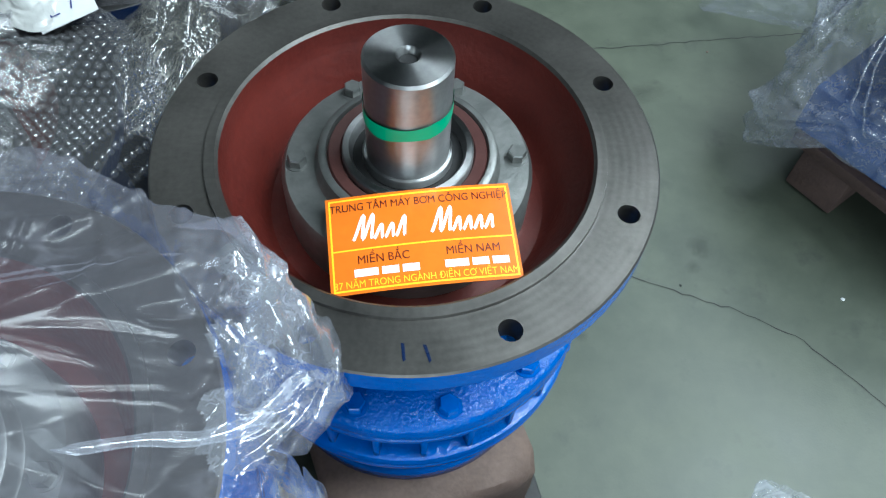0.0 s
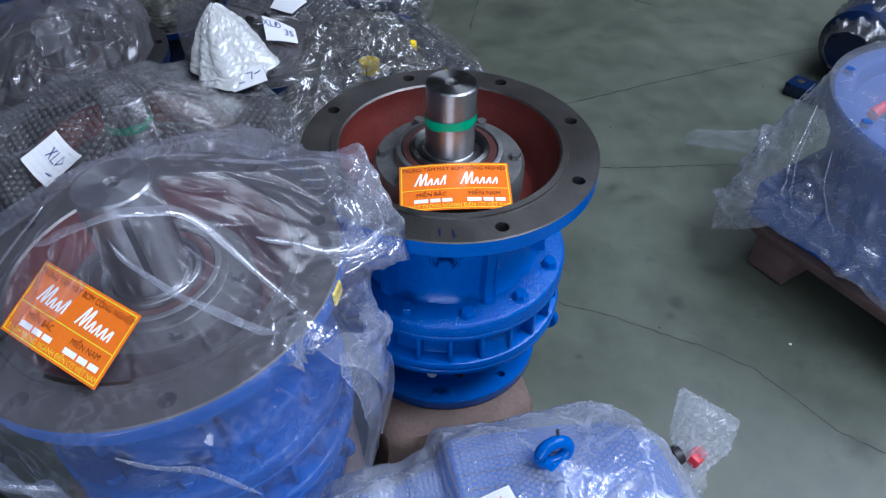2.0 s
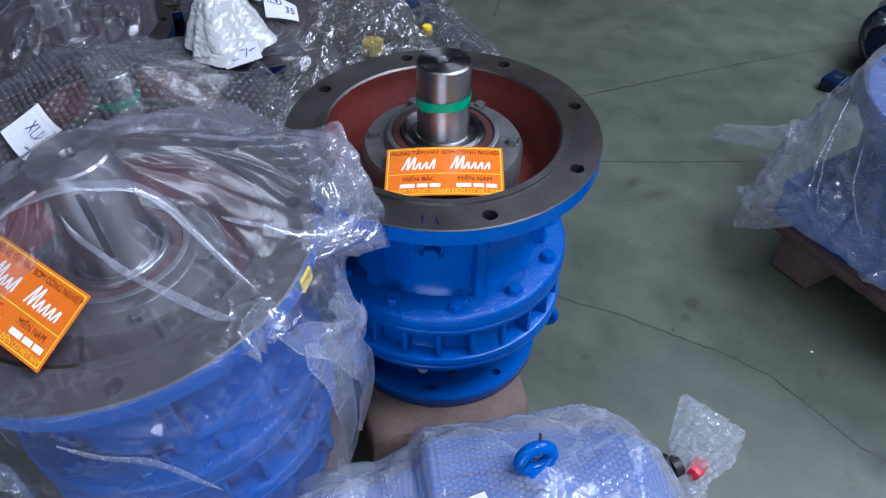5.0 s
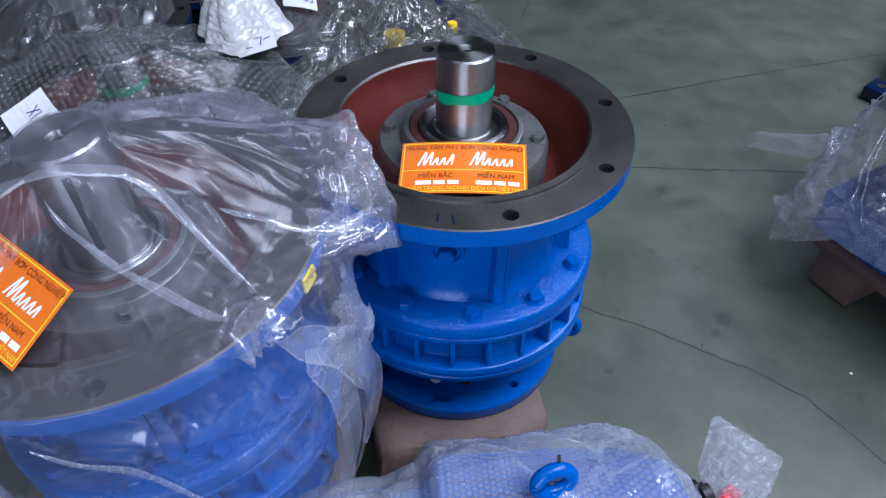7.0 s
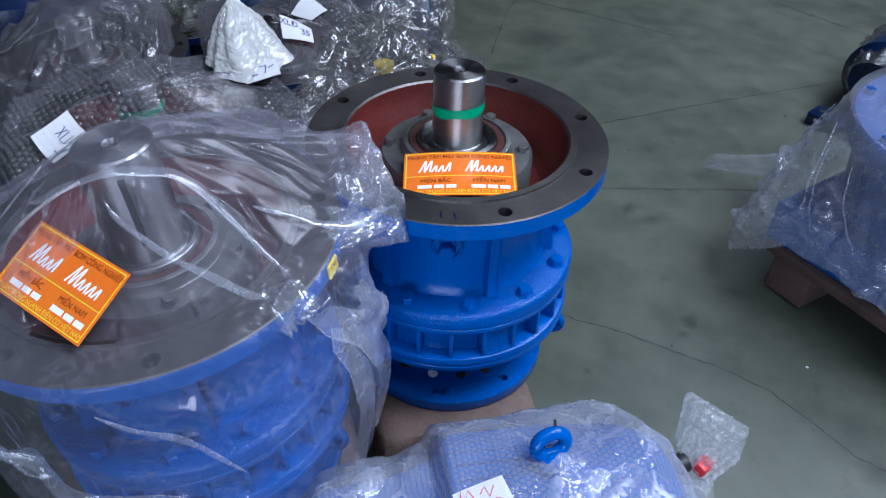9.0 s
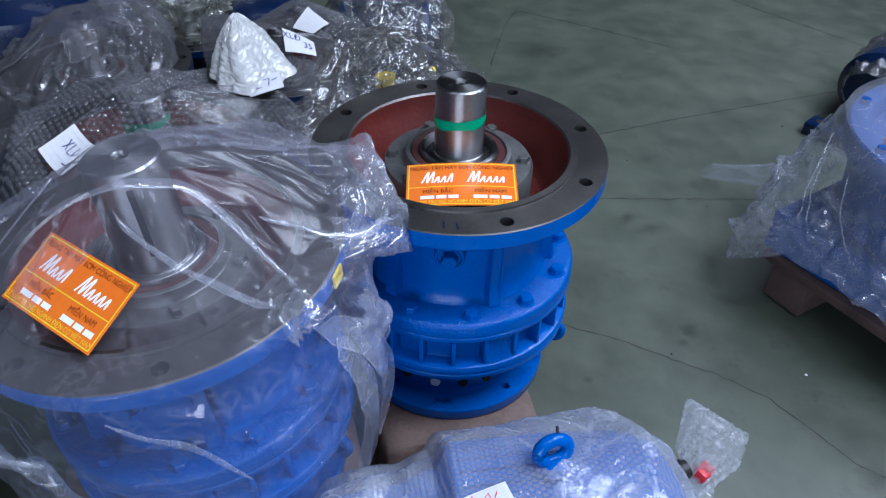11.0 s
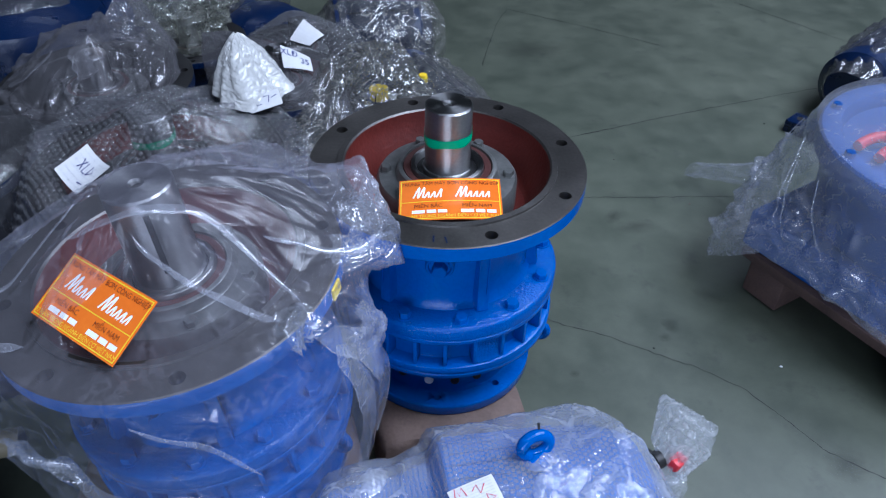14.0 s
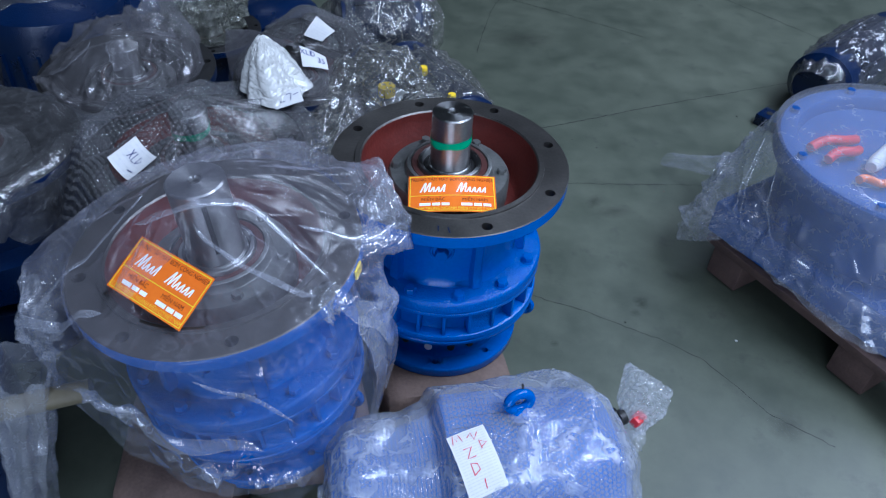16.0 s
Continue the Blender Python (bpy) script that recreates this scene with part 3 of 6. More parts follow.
# ---- the gear unit: flange and shaft upwards ----
def gear_unit(at, label, turn=0.0, shaft_r=0.033, shaft_top=0.093, tape=True, keyway=False, group="gear units standing on end", mats=None, z_flange=0.55, full=True):
    """All heights are given from the flange's face."""
    blue, face, red = mats or (BLUE, IRON, RED)
    unit = thing("gear_unit", (at[0], at[1], z_flange), label, "gear unit", group, turn)
    holes = [(*polar(0.18, 22.5 + 45 * k)[:2], 0.0088) for k in range(8)]
    # flange: faced top, painted rim
    bm = bmesh.new()
    holed_disc(bm, 0.1985, 0.1585, holes, 0.0)
    for f in bm.faces:
        f.material_index = 0
    lathe([(0.1985, 0.0), (0.2, -0.0015), (0.2, -0.022), (0.198, -0.0245), (0.154, -0.0245)], 96, bm, [0, 1, 1, 1])
    lathe([(0.1585, 0.0), (0.158, 0.0032), (0.150, 0.0035), (0.1475, 0.001)], 96, bm, [0, 0, 0])
    for x, y, r in holes:
        rows = [[bm.verts.new((x + r * math.cos(2 * math.pi * i / 18), y + r * math.sin(2 * math.pi * i / 18), z)) for i in range(18)] for z in (0, -0.0245)]
        for i in range(18):
            bm.faces.new((rows[0][i], rows[0][(i + 1) % 18], rows[1][(i + 1) % 18], rows[1][i])).material_index = 0
    bmesh.ops.remove_doubles(bm, verts=bm.verts, dist=1e-5)
    part("flange", bm, [face, blue], unit, "faced iron flange with blue rim", smooth=True)
    # bowl inside the flange
    part("bowl", lathe([(0.1475, 0.001), (0.1465, -0.010), (0.143, -0.023), (0.134, -0.036), (0.127, -0.056), (0.122, -0.0665), (0.117, -0.070), (0.098, -0.070)], 96), red, unit, "red primer inside the flange", smooth=True)
    # bearing cover
    cover = part("bearing_cover", lathe([(0.101, -0.0705), (0.1025, -0.060), (0.1025, -0.026), (0.099, -0.0205), (0.0755, -0.019), (0.0735, -0.017), (0.0715, -0.006), (0.0695, -0.0048), (0.0655, -0.0048), (0.0645, -0.009)], 96), GREY_IRON, unit, "grey cast bearing cover", smooth=True)
    for k in range(6):
        hex_bolt(unit, polar(0.089, 60 * k + 2, -0.0205), 0.0078, 0.0095, GREY_IRON, 17 * k, name="cover_bolt")
    part("oil_seal", lathe([(0.0645, -0.009), (0.063, -0.0065), (0.0545, -0.0075), (0.053, -0.010), (0.0505, -0.010)], 96), SEAL, unit, "brown rubber oil seal", smooth=True)
    part("bearing_ring", lathe([(0.0530, -0.012), (0.0525, -0.003), (0.0515, -0.002), (0.0470, -0.0018), (0.0455, -0.004), (0.0445, -0.0125)], 96), STEEL, unit, "bright steel bearing ring", smooth=True)
    # Dark ring painted as the shade between bearing and shaft.
    part("gap_ring", lathe([(0.0455, -0.0125), (0.036, -0.0135), (0.033, -0.0135)], 64), DARK, unit, smooth=True)
    # shaft
    top = shaft_top
    bm = lathe([(shaft_r * 1.10, -0.0125), (shaft_r * 1.10, -0.0065), (shaft_r * 1.07, -0.005), (shaft_r, -0.0045), (shaft_r, top - 0.002), (shaft_r - 0.002, top), (0.0092, top), (0.0072, top - 0.003), (0.0066, top - 0.02), (0, top - 0.021)], 72)
    shaft = part("shaft", bm, [STEEL], unit, "bright ground steel output shaft", smooth=True)
    # Dark disc inside the hole, coloured as its shade.
    part("centre_hole", lathe([(0.0068, top - 0.0055), (0, top - 0.0057)], 24), DARK, shaft, "dark centring hole")
    if tape:
        bm = bmesh.new()
        rows = []
        n = 72
        for i in range(n + 1):
            a = 360 * i / n - 60
            lift = 0.0032 * math.sin(radians(a + 60)) + 0.0014 * math.sin(radians(3 * a))
            wide = 0.0064 + 0.0007 * math.sin(radians(5 * a))
            r = shaft_r + 0.0007 + 0.0006 * (i / n)
            rows.append([bm.verts.new(polar(r, a, 0.047 + lift - wide)), bm.verts.new(polar(r, a, 0.047 + lift + wide))])
        for a, b in zip(rows, rows[1:]):
            bm.faces.new((a[0], b[0], b[1], a[1]))
        part("tape", bm, GREEN, shaft, "green adhesive tape", smooth=True)
    if keyway:
        bm = bmesh.new()
        # Strip proud of the shaft; its dark colour stands for slot shade.
        box(bm, 0.003, 0.0065, 0.080, Matrix.Translation((shaft_r - 0.0006, 0, top * 0.5)))
        ob = part("keyway", bm, DARK, shaft, "dark key slot")
        ob.rotation_euler.z = radians(-62)
    if not full:
        part("housing", lathe([(0.155, -0.024), (0.138, -0.045), (0.125, -0.17), (0.174, -0.175), (0.174, -0.26), (0.13, -0.28), (0.13, -0.30), (0.15, -0.31), (0.15, -z_flange + 0.09), (0.1, -z_flange + 0.09)], 64), blue, unit, smooth=True)
        return unit
    # neck with ribs
    part("neck", lathe([(0.156, -0.024), (0.147, -0.027), (0.141, -0.036), (0.134, -0.060), (0.1300, -0.085), (0.1275, -0.150), (0.129, -0.163), (0.134, -0.1695)], 96), blue, unit, smooth=True)
    for k in range(6):
        a = -63 + 60 * k
        bm = bmesh.new()
        prof = [(0.1305, -0.062), (0.1415, -0.034), (0.156, -0.026), (0.141, -0.05), (0.1385, -0.14), (0.146, -0.170), (0.122, -0.170)]
        sides = [[bm.verts.new((r, w * (1.0 if r < 0.13 else 0.8), z)) for r, z in prof] for w in (-0.0105, 0.0105)]
        for i in range(7):
            bm.faces.new((sides[0][i], sides[0][(i + 1) % 7], sides[1][(i + 1) % 7], sides[1][i]))
        bm.faces.new(sides[0])
        bm.faces.new(sides[1][::-1])
        bmesh.ops.bevel(bm, geom=[e for e in bm.edges if abs(e.verts[0].co.x - e.verts[1].co.x) < 0.012], offset=0.0025, segments=2, affect="EDGES")
        ob = part("rib", bm, blue, unit, smooth=True)
        ob.rotation_euler.z = radians(a)
    boss = part("plug_boss", lathe([(0, 0.0185), (0.0150, 0.0185), (0.0155, 0.0215), (0.0165, 0.0225), (0.0185, 0.0220), (0.0200, 0.0200), (0.0210, 0.0)], 40), blue, unit, smooth=True)
    boss.matrix_local = Matrix.Translation(polar(0.128, -89, -0.075)) @ pose(0, 0, 0, 90, 0, 1)
    hex_bolt(unit, polar(0.1465, -89, -0.075), 0.0112, 0.0150, blue, 10, polar(1, -89), "drain_plug")
    # bolted ring and its bosses
    part("bolted_ring", lathe([(0.124, -0.1695), (0.170, -0.1690), (0.1738, -0.1715), (0.175, -0.1745), (0.175, -0.189), (0.1735, -0.1905), (0.1735, -0.1925), (0.175, -0.194), (0.175, -0.199), (0.172, -0.203), (0.150, -0.205)], 96), BLUE_CAST if mats is None else blue, unit, smooth=True)
    part("ring_core", lathe([(0.153, -0.200), (0.1525, -0.245), (0.155, -0.250)], 96), blue, unit, smooth=True)
    part("lower_ring", lathe([(0.150, -0.2475), (0.170, -0.2478), (0.1735, -0.2495), (0.175, -0.2525), (0.175, -0.2585), (0.1735, -0.2605), (0.1735, -0.262), (0.175, -0.264), (0.1745, -0.270), (0.170, -0.274), (0.146, -0.280), (0.133, -0.290)], 96), blue, unit, smooth=True)
    for k in range(12):
        a = -107 + 30 * k
        hex_bolt(unit, polar(0.157, a, -0.169), 0.0098, 0.0105, blue, 25 * k)
    for k in range(24):
        bm = bmesh.new()
        box(bm, 0.022, 0.0065, 0.048, Matrix.Translation((0.1605, 0, -0.2245)), 0.002)
        ob = part("ring_rib", bm, blue, unit, smooth=True)
        ob.rotation_euler.z = radians(-100 + 15 * k)
    for k in range(3):
        bm = bmesh.new()
        rows = [[bm.verts.new(polar(r, -69 + 120 * k + 13 * i / 8, z)) for i in range(9)] for r, z in ((0.150, -0.2035), (0.1655, -0.206), (0.1670, -0.2405), (0.1715, -0.2475), (0.150, -0.2478))]
        for a, b in zip(rows, rows[1:]):
            for i in range(8):
                bm.faces.new((a[i], a[i + 1], b[i + 1], b[i]))
        for side in (0, 8):
            bm.faces.new([row[side] for row in rows])
        part("ring_pad", bm, BLUE_CAST if mats is None else blue, unit, smooth=True)
    part("lower_housing", lathe([(0.14, -0.272), (0.1335, -0.285), (0.126, -0.315), (0.117, -0.345), (0.1165, -0.358), (0.120, -0.366)], 96), blue, unit, smooth=True)
    bm = bmesh.new()
    low = [(*polar(0.131, 45 * k + 1)[:2], 0.006) for k in range(8)]
    holed_disc(bm, 0.148, 0.117, low, -0.3655)
    lathe([(0.148, -0.3655), (0.1500, -0.368), (0.1500, -0.385), (0.148, -0.388), (0.05, -0.388)], 96, bm)
    for x, y, r in low:
        rows = [[bm.verts.new((x + r * math.cos(2 * math.pi * i / 14), y + r * math.sin(2 * math.pi * i / 14), z)) for i in range(14)] for z in (-0.3655, -0.385)]
        for i in range(14):
            bm.faces.new((rows[0][i], rows[0][(i + 1) % 14], rows[1][(i + 1) % 14], rows[1][i]))
    bmesh.ops.remove_doubles(bm, verts=bm.verts, dist=1e-5)
    part("lower_flange", bm, blue, unit, smooth=True)
    ring = [(0.164 + 0.012 * math.cos(radians(q)), 0.002 * math.sin(radians(q)), -0.296 + 0.012 * math.sin(radians(q))) for q in range(0, 361, 20)]
    ear = part("lifting_ear", tube(ring, 0.0062, 8), blue, unit, smooth=True)
    ear.rotation_euler.z = radians(-11)
    bm = bmesh.new()
    box(bm, 0.03, 0.010, 0.016, Matrix.Translation((0.148, 0, -0.287)), 0.003)
    stub = part("ear_stub", bm, blue, unit, smooth=True)
    stub.rotation_euler.z = radians(-11)
    for a, m in ((-96, WHITE_INK), (-76, DARK), (-118, DARK), (-58, DARK)):
        port = part("port", lathe([(0, 0.004), (0.006, 0.004), (0.0075, 0.002), (0.0075, -0.004)], 20), m, unit, "white plastic plug" if m is WHITE_INK else "dark threaded port", smooth=True)
        port.matrix_local = Matrix.Translation(polar(0.1190, a, -0.338)) @ Vector(polar(1, a, 0.25)).to_track_quat("Z", "Y").to_matrix().to_4x4()
    return unit


main_unit = gear_unit((0, 0), "bright blue gear unit standing on end, bare steel shaft upwards", turn=0)
bagged_unit = gear_unit((-0.328, -0.264), "blue gear unit under a loose clear bag", tape=False, keyway=True, shaft_r=0.0385, shaft_top=0.1155, z_flange=0.547)
bagged_unit.matrix_basis = Matrix.Translation((-0.317, -0.260, 0.547)) @ pose(0, 0, 0, 2.2, -4.85, 0) @ Matrix.Diagonal((1.045, 1.045, 1.045, 1))


def tuck(cx, cy, level, force=0.0016, floor_r=0.10):
    """Draws a wrap in under a flange, as tape or a tie would."""
    def pull(pos, step):
        d = pos[:, :2] - (cx, cy)
        r = np.linalg.norm(d, axis=1) + 1e-9
        on = (pos[:, 2] < level) & (r > floor_r)
        out = np.zeros_like(pos)
        out[on, 0] = -d[on, 0] / r[on] * force
        out[on, 1] = -d[on, 1] / r[on] * force
        return out
    return pull


# ---- writing ----
def letters(body, size, x=0.0, y=0.0, align="CENTER", wide=1.0):
    """Flat outline letters as points and faces in the plane."""
    curve = bpy.data.curves.new("letters", "FONT")
    curve.body, curve.size, curve.align_x, curve.align_y = body, size, align, "CENTER"
    ob = bpy.data.objects.new("letters", curve)
    me = ob.to_mesh()
    pts = [(v.co.x * wide + x, v.co.y + y) for v in me.vertices]
    faces = [tuple(f.vertices) for f in me.polygons]
    ob.to_mesh_clear()
    bpy.data.objects.remove(ob)
    return pts, faces


def horned(body, size, x=0.0, y=0.0, wide=1.0):
    """Letters in which each O with a horn is an O with a small hook at its upper right."""
    plain = body.replace("\u01a0", "O")
    full = letters(plain, size, 0, y, "LEFT", wide)
    left = x - max(p[0] for p in full[0]) / 2
    items = [([(px + left, py) for px, py in full[0]], full[1])]
    for i, c in enumerate(body):
        if c == "\u01a0":
            end = max(p[0] for p in letters(plain[:i + 1], size, 0, y, "LEFT", wide)[0]) + left
            items.append(stroke([(end - 0.10 * size, y + 0.28 * size), (end + 0.01 * size, y + 0.31 * size), (end + 0.04 * size, y + 0.42 * size)], 0.07 * size))
    return joined(items)


def bar(x0, y0, x1, y1, slant=0.0):
    return [(x0, y0), (x1, y0), (x1 + slant, y1), (x0 + slant, y1)], [(0, 1, 2, 3)]


def joined(items):
    pts, faces = [], []
    for p, f in items:
        n = len(pts)
        pts += p
        faces += [tuple(i + n for i in q) for q in f]
    return pts, faces


def stroke(points, wide):
    """A pen stroke along points, as a flat ribbon."""
    pts, faces = [], []
    for i, (x, y) in enumerate(points):
        a, b = points[max(0, i - 1)], points[min(len(points) - 1, i + 1)]
        d = math.hypot(b[0] - a[0], b[1] - a[1]) + 1e-9
        nx, ny = -(b[1] - a[1]) / d * wide / 2, (b[0] - a[0]) / d * wide / 2
        pts += [(x + nx, y + ny), (x - nx, y - ny)]
        if i:
            faces.append((2 * i - 2, 2 * i - 1, 2 * i + 1, 2 * i))
    return pts, faces


def card(name, label, m, w=0.140, h=0.0785, bow=0.004, group="advertising cards"):
    """A glossy printed card, bowed along its width."""
    def lift(x):
        return bow * (1 - (2 * x / w) ** 2)
    ob = thing(name, (0, 0, 0), label, "card", group)
    ob.matrix_basis = m
    nx = 24
    vs, fs = [], []
    for z in (0.0, -0.0006):
        for i in range(nx + 1):
            x = -w / 2 + w * i / nx
            vs += [(x, -h / 2, lift(x) + z), (x, h / 2, lift(x) + z)]
    k = 2 * (nx + 1)
    for i in range(nx):
        a = 2 * i
        fs += [(a, a + 2, a + 3, a + 1), (k + a, k + a + 1, k + a + 3, k + a + 2), (a, k + a, k + a + 2, a + 2), (a + 1, a + 3, k + a + 3, k + a + 1)]
    fs += [(0, 1, k + 1, k), (2 * nx, k + 2 * nx, k + 2 * nx + 1, 2 * nx + 1)]
    mesh_object("card_base", vs, fs, ORANGE, ob, smooth=False)

    def ink(title, shape, mat, up, note=""):
        pts, faces = shape
        mesh_object(title, [(x, y, lift(x) + up) for x, y in pts], faces, mat, ob, smooth=False, label=note)

    def long_bar(x0, y0, x1, y1):
        return joined([bar(x0 + (x1 - x0) * i / 16, y0, x0 + (x1 - x0) * (i + 1) / 16, y1) for i in range(16)])
    e, t = 0.0022, 0.0014
    X, Y = w / 2 - e, h / 2 - e
    ink("border", joined([long_bar(-X, Y - t, X, Y), long_bar(-X, -Y, X, -Y + t), bar(-X, -Y, -X + t, Y), bar(X - t, -Y, X, Y), long_bar(-X, -0.0055, X, -0.0043)]), YELLOW, 0.0003, "yellow printed border")
    ink("heading", horned("TRUNG TÂM MÁY BƠM CÔNG NGHIỆP", 0.0088, 0, 0.0295, wide=0.86), BROWN_INK, 0.0003)
    shapes = []
    for x0, big, count in ((-0.048, 0.020, 4), (0.010, 0.020, 5)):
        x = x0
        for i in range(count):
            tall = big if i == 0 else (0.0155 if i == count - 1 and count == 4 else 0.0105)
            broad = 0.014 if i == 0 else 0.0066
            base = 0.0025
            bend = []
            for s in range(25):
                q = s / 24
                up = tall * (0.5 - 0.5 * math.cos(q * math.pi * (4 if i == 0 else 2)))
                bend.append((x - 0.003 + broad * q + 0.28 * up, base + up))
            shapes.append(stroke(bend, 0.0024))
            x += broad + 0.0015
    for shape in shapes:
        ink("brand_stroke", shape, WHITE_INK, 0.0004, "white brush stroke")
    ink("region_name", letters("MIỀN BẮC", 0.0092, -0.030, -0.0135, wide=0.9), BROWN_INK, 0.0003)
    ink("region_name", letters("MIỀN NAM", 0.0092, 0.036, -0.0135, wide=0.9), BROWN_INK, 0.0003)
    for x0 in (-0.052, 0.014):
        for a, b in ((0, 0.0175), (0.020, 0.0325), (0.035, 0.0475)):
            ink("number_bar", bar(x0 + a, -0.0265, x0 + b, -0.0205), WHITE_INK, 0.0003, "white number bar")
    ink("footing", horned("37 NĂM TRONG NGÀNH ĐIỆN CƠ VIỆT NAM", 0.0078, 0, -0.0322, wide=0.84), YELLOW, 0.0003)
    return ob


def frame_from(o, right, up):
    """A pose at o, with x along right and y as near to up as can be."""
    x = Vector(right).normalized()
    z = x.cross(Vector(up)).normalized()
    y = z.cross(x)
    m = Matrix((x, y, z)).transposed().to_4x4()
    return Matrix.Translation(o) @ m


tl, tr, bl, br = (Vector(p) for p in ((-0.063, -0.055, 0.5475), (0.077, -0.041, 0.549), (-0.052, -0.128, 0.531), (0.080, -0.117, 0.540)))
card("business_card", "orange and yellow printed card lying in an iron flange",
     frame_from((tl + tr + bl + br) / 4, (tr - tl) + (br - bl), (tl - bl) + (tr - br)))

# two blue paint marks on the flange
for x, y, a in ((-0.004, -0.182, 8), (0.012, -0.183, 20)):
    bm = bmesh.new()
    pts = [bm.verts.new(p) for p in ((-0.0012, -0.007, 0.0004), (0.0008, -0.006, 0.0004), (0.0016, 0.006, 0.0004), (-0.0006, 0.007, 0.0004))]
    bm.faces.new(pts)
    ob = part("paint_mark", bm, DEEP_BLUE, main_unit, "dab of blue paint")
    ob.matrix_local = pose(x, y, 0, 0, 0, a)


# ---- the bag over the second unit, and its card ----
def knots(table, a):
    """Values at the angles a of a closed table of (angle, value), straight between its knots."""
    keys = np.array([k for k, _ in table], float)
    vals = np.array([v for _, v in table], float)
    return np.interp(np.mod(a, 360.0), np.r_[keys[-1] - 360, keys, keys[0] + 360], np.r_[vals[-1], vals, vals[0]])


def away(a, b):
    """The angle between two bearings, 0 to 180 degrees."""
    return np.abs((a - b + 180.0) % 360.0 - 180.0)


def creasing(p, q, rng, count, place, length, width, height):
    """Sharp little folds at random over a sheet with flat coordinates p, q. place(rng) gives where one lies and its bearing."""
    lift = np.zeros_like(p)
    for k in range(count):
        cp, cq, turn, gain = place(rng)
        c, s = math.cos(turn), math.sin(turn)
        along, across = (p - cp) * c + (q - cq) * s, -(p - cp) * s + (q - cq) * c
        half, w = rng.uniform(*length) / 2, rng.uniform(*width)
        across = across + 0.10 * rng.uniform(-1, 1) * along * along / half
        end = np.clip(1 - (along / half) ** 2, 0, 1)
        h = rng.uniform(*height) * gain * rng.choice((1, 1, -0.6))
        if k % 3:
            lift += h * end * np.clip(1 - np.abs(across) / w, 0, 1)
        else:
            lift += 0.6 * h * end * np.clip(across / w, -1, 1) * np.clip(1.6 - np.abs(across) / (3 * w), 0, 1)
    return lift


def slack_bag(name, m, peak, peak_r, reach, edge, hem, low, ridges, mat, seed, shelf=None, steep=((0, 2.0),), bulge=((0, 0.01),), tight=((0, 1.0),), gather=(), crush=(), pleat=0.010, pleats=23, nu=600, nt=112, ns=100, wrinkles=220, crushed=None, folds=(), fold_mat=None, skirt_mat=None, crease_gain=1.0):
    """A bag hung over a shaft end, in the frame m of the thing below it: film drawn tight along ridges that run from the shaft's end
    to the rim, slack between them, then a pleated skirt. Tables by bearing: reach and edge are the radius and height where it turns
    down, hem and low those of its foot. ridges: (bearing at the shaft, bearing at the rim, spread, rise)."""
    rng = random.Random(seed)
    a = np.linspace(0, 360, nu, endpoint=False)[None, :]
    R, E, H, L = (knots(t, a) for t in (reach, edge, hem, low))
    q = (np.linspace(0, 1, nt) ** 1.25)[:, None]
    r = peak_r + (R - peak_r) * q
    # straight runs of the ridges in plan
    up = np.zeros((nt, nu))
    for a0, a1, spread, rise in ridges:
        r1 = float(knots(reach, a1))
        k = np.linspace(0, 1, 60)
        x = peak_r * math.cos(radians(a0)) * (1 - k) + r1 * math.cos(radians(a1)) * k
        y = peak_r * math.sin(radians(a0)) * (1 - k) + r1 * math.sin(radians(a1)) * k
        bear = np.degrees(np.unwrap(np.arctan2(y, x)))
        line = np.interp(q[:, 0], k, bear)[:, None]
        up = np.maximum(up, rise * np.clip(1 - away(a, line) / (spread * (0.55 + 0.45 * (1 - q))), 0, 1))
    power = knots(list(steep), a)
    slack = E + (peak - E) * (1 - q) ** power
    taut = E + (peak - E) * (1 - q) ** 1.06
    z = slack + (taut - slack) * up
    if shelf:
        z = np.where((r < shelf[0]) & (z < shelf[1]), shelf[1], z)
    x, y = r * np.cos(np.radians(a)), r * np.sin(np.radians(a))
    cap_q = np.linspace(0.0, 1.0, 7)[1:-1, None]
    cap = np.stack([peak_r * cap_q * np.cos(np.radians(a)), peak_r * cap_q * np.sin(np.radians(a)), np.full((5, nu), peak)], 2)
    # skirt
    s = np.linspace(0, 1, ns)[1:, None]
    bear = sorted(360 * (k + rng.uniform(-0.4, 0.4)) / pleats for k in range(pleats))
    wave = knots([(b, rng.uniform(0.3, 1.0) * (1 if k % 2 else -1)) for k, b in enumerate(bear)], a + 9 * s * np.sin(np.radians(3 * a + 40)))
    lean = knots(list(tight), a)
    rs = H + (R - H) * (1 - s) ** lean + knots(list(bulge), a) * np.sin(np.pi * s ** 0.8) + pleat * wave * np.clip(s * 3, 0, 1) * (0.5 + 0.5 * s)
    for b, wide, depth, at in gather:
        rs = rs - depth * np.exp(-(away(a, b) / wide) ** 2) * np.exp(-((s - at) / 0.25) ** 2)
    zs = E + (L - E) * s + 0.010 * wave * s
    grid = np.concatenate([cap, np.stack([x, y, z], 2), np.stack([rs * np.cos(np.radians(a)), rs * np.sin(np.radians(a)), zs], 2)])
    nv = len(grid)
    # flat coordinates of the film, for its folds
    flow = np.concatenate([[0], np.cumsum(np.linalg.norm(np.diff(grid, axis=0), axis=2).mean(1))])[:, None]
    P, Q = np.radians(np.mod(a - 200, 360)) * 0.19 + 0 * flow, flow + 0 * a
    rim = float(flow[5 + nt - 1, 0])
    soft = np.clip((flow - flow[7, 0]) / 0.05, 0, 1)

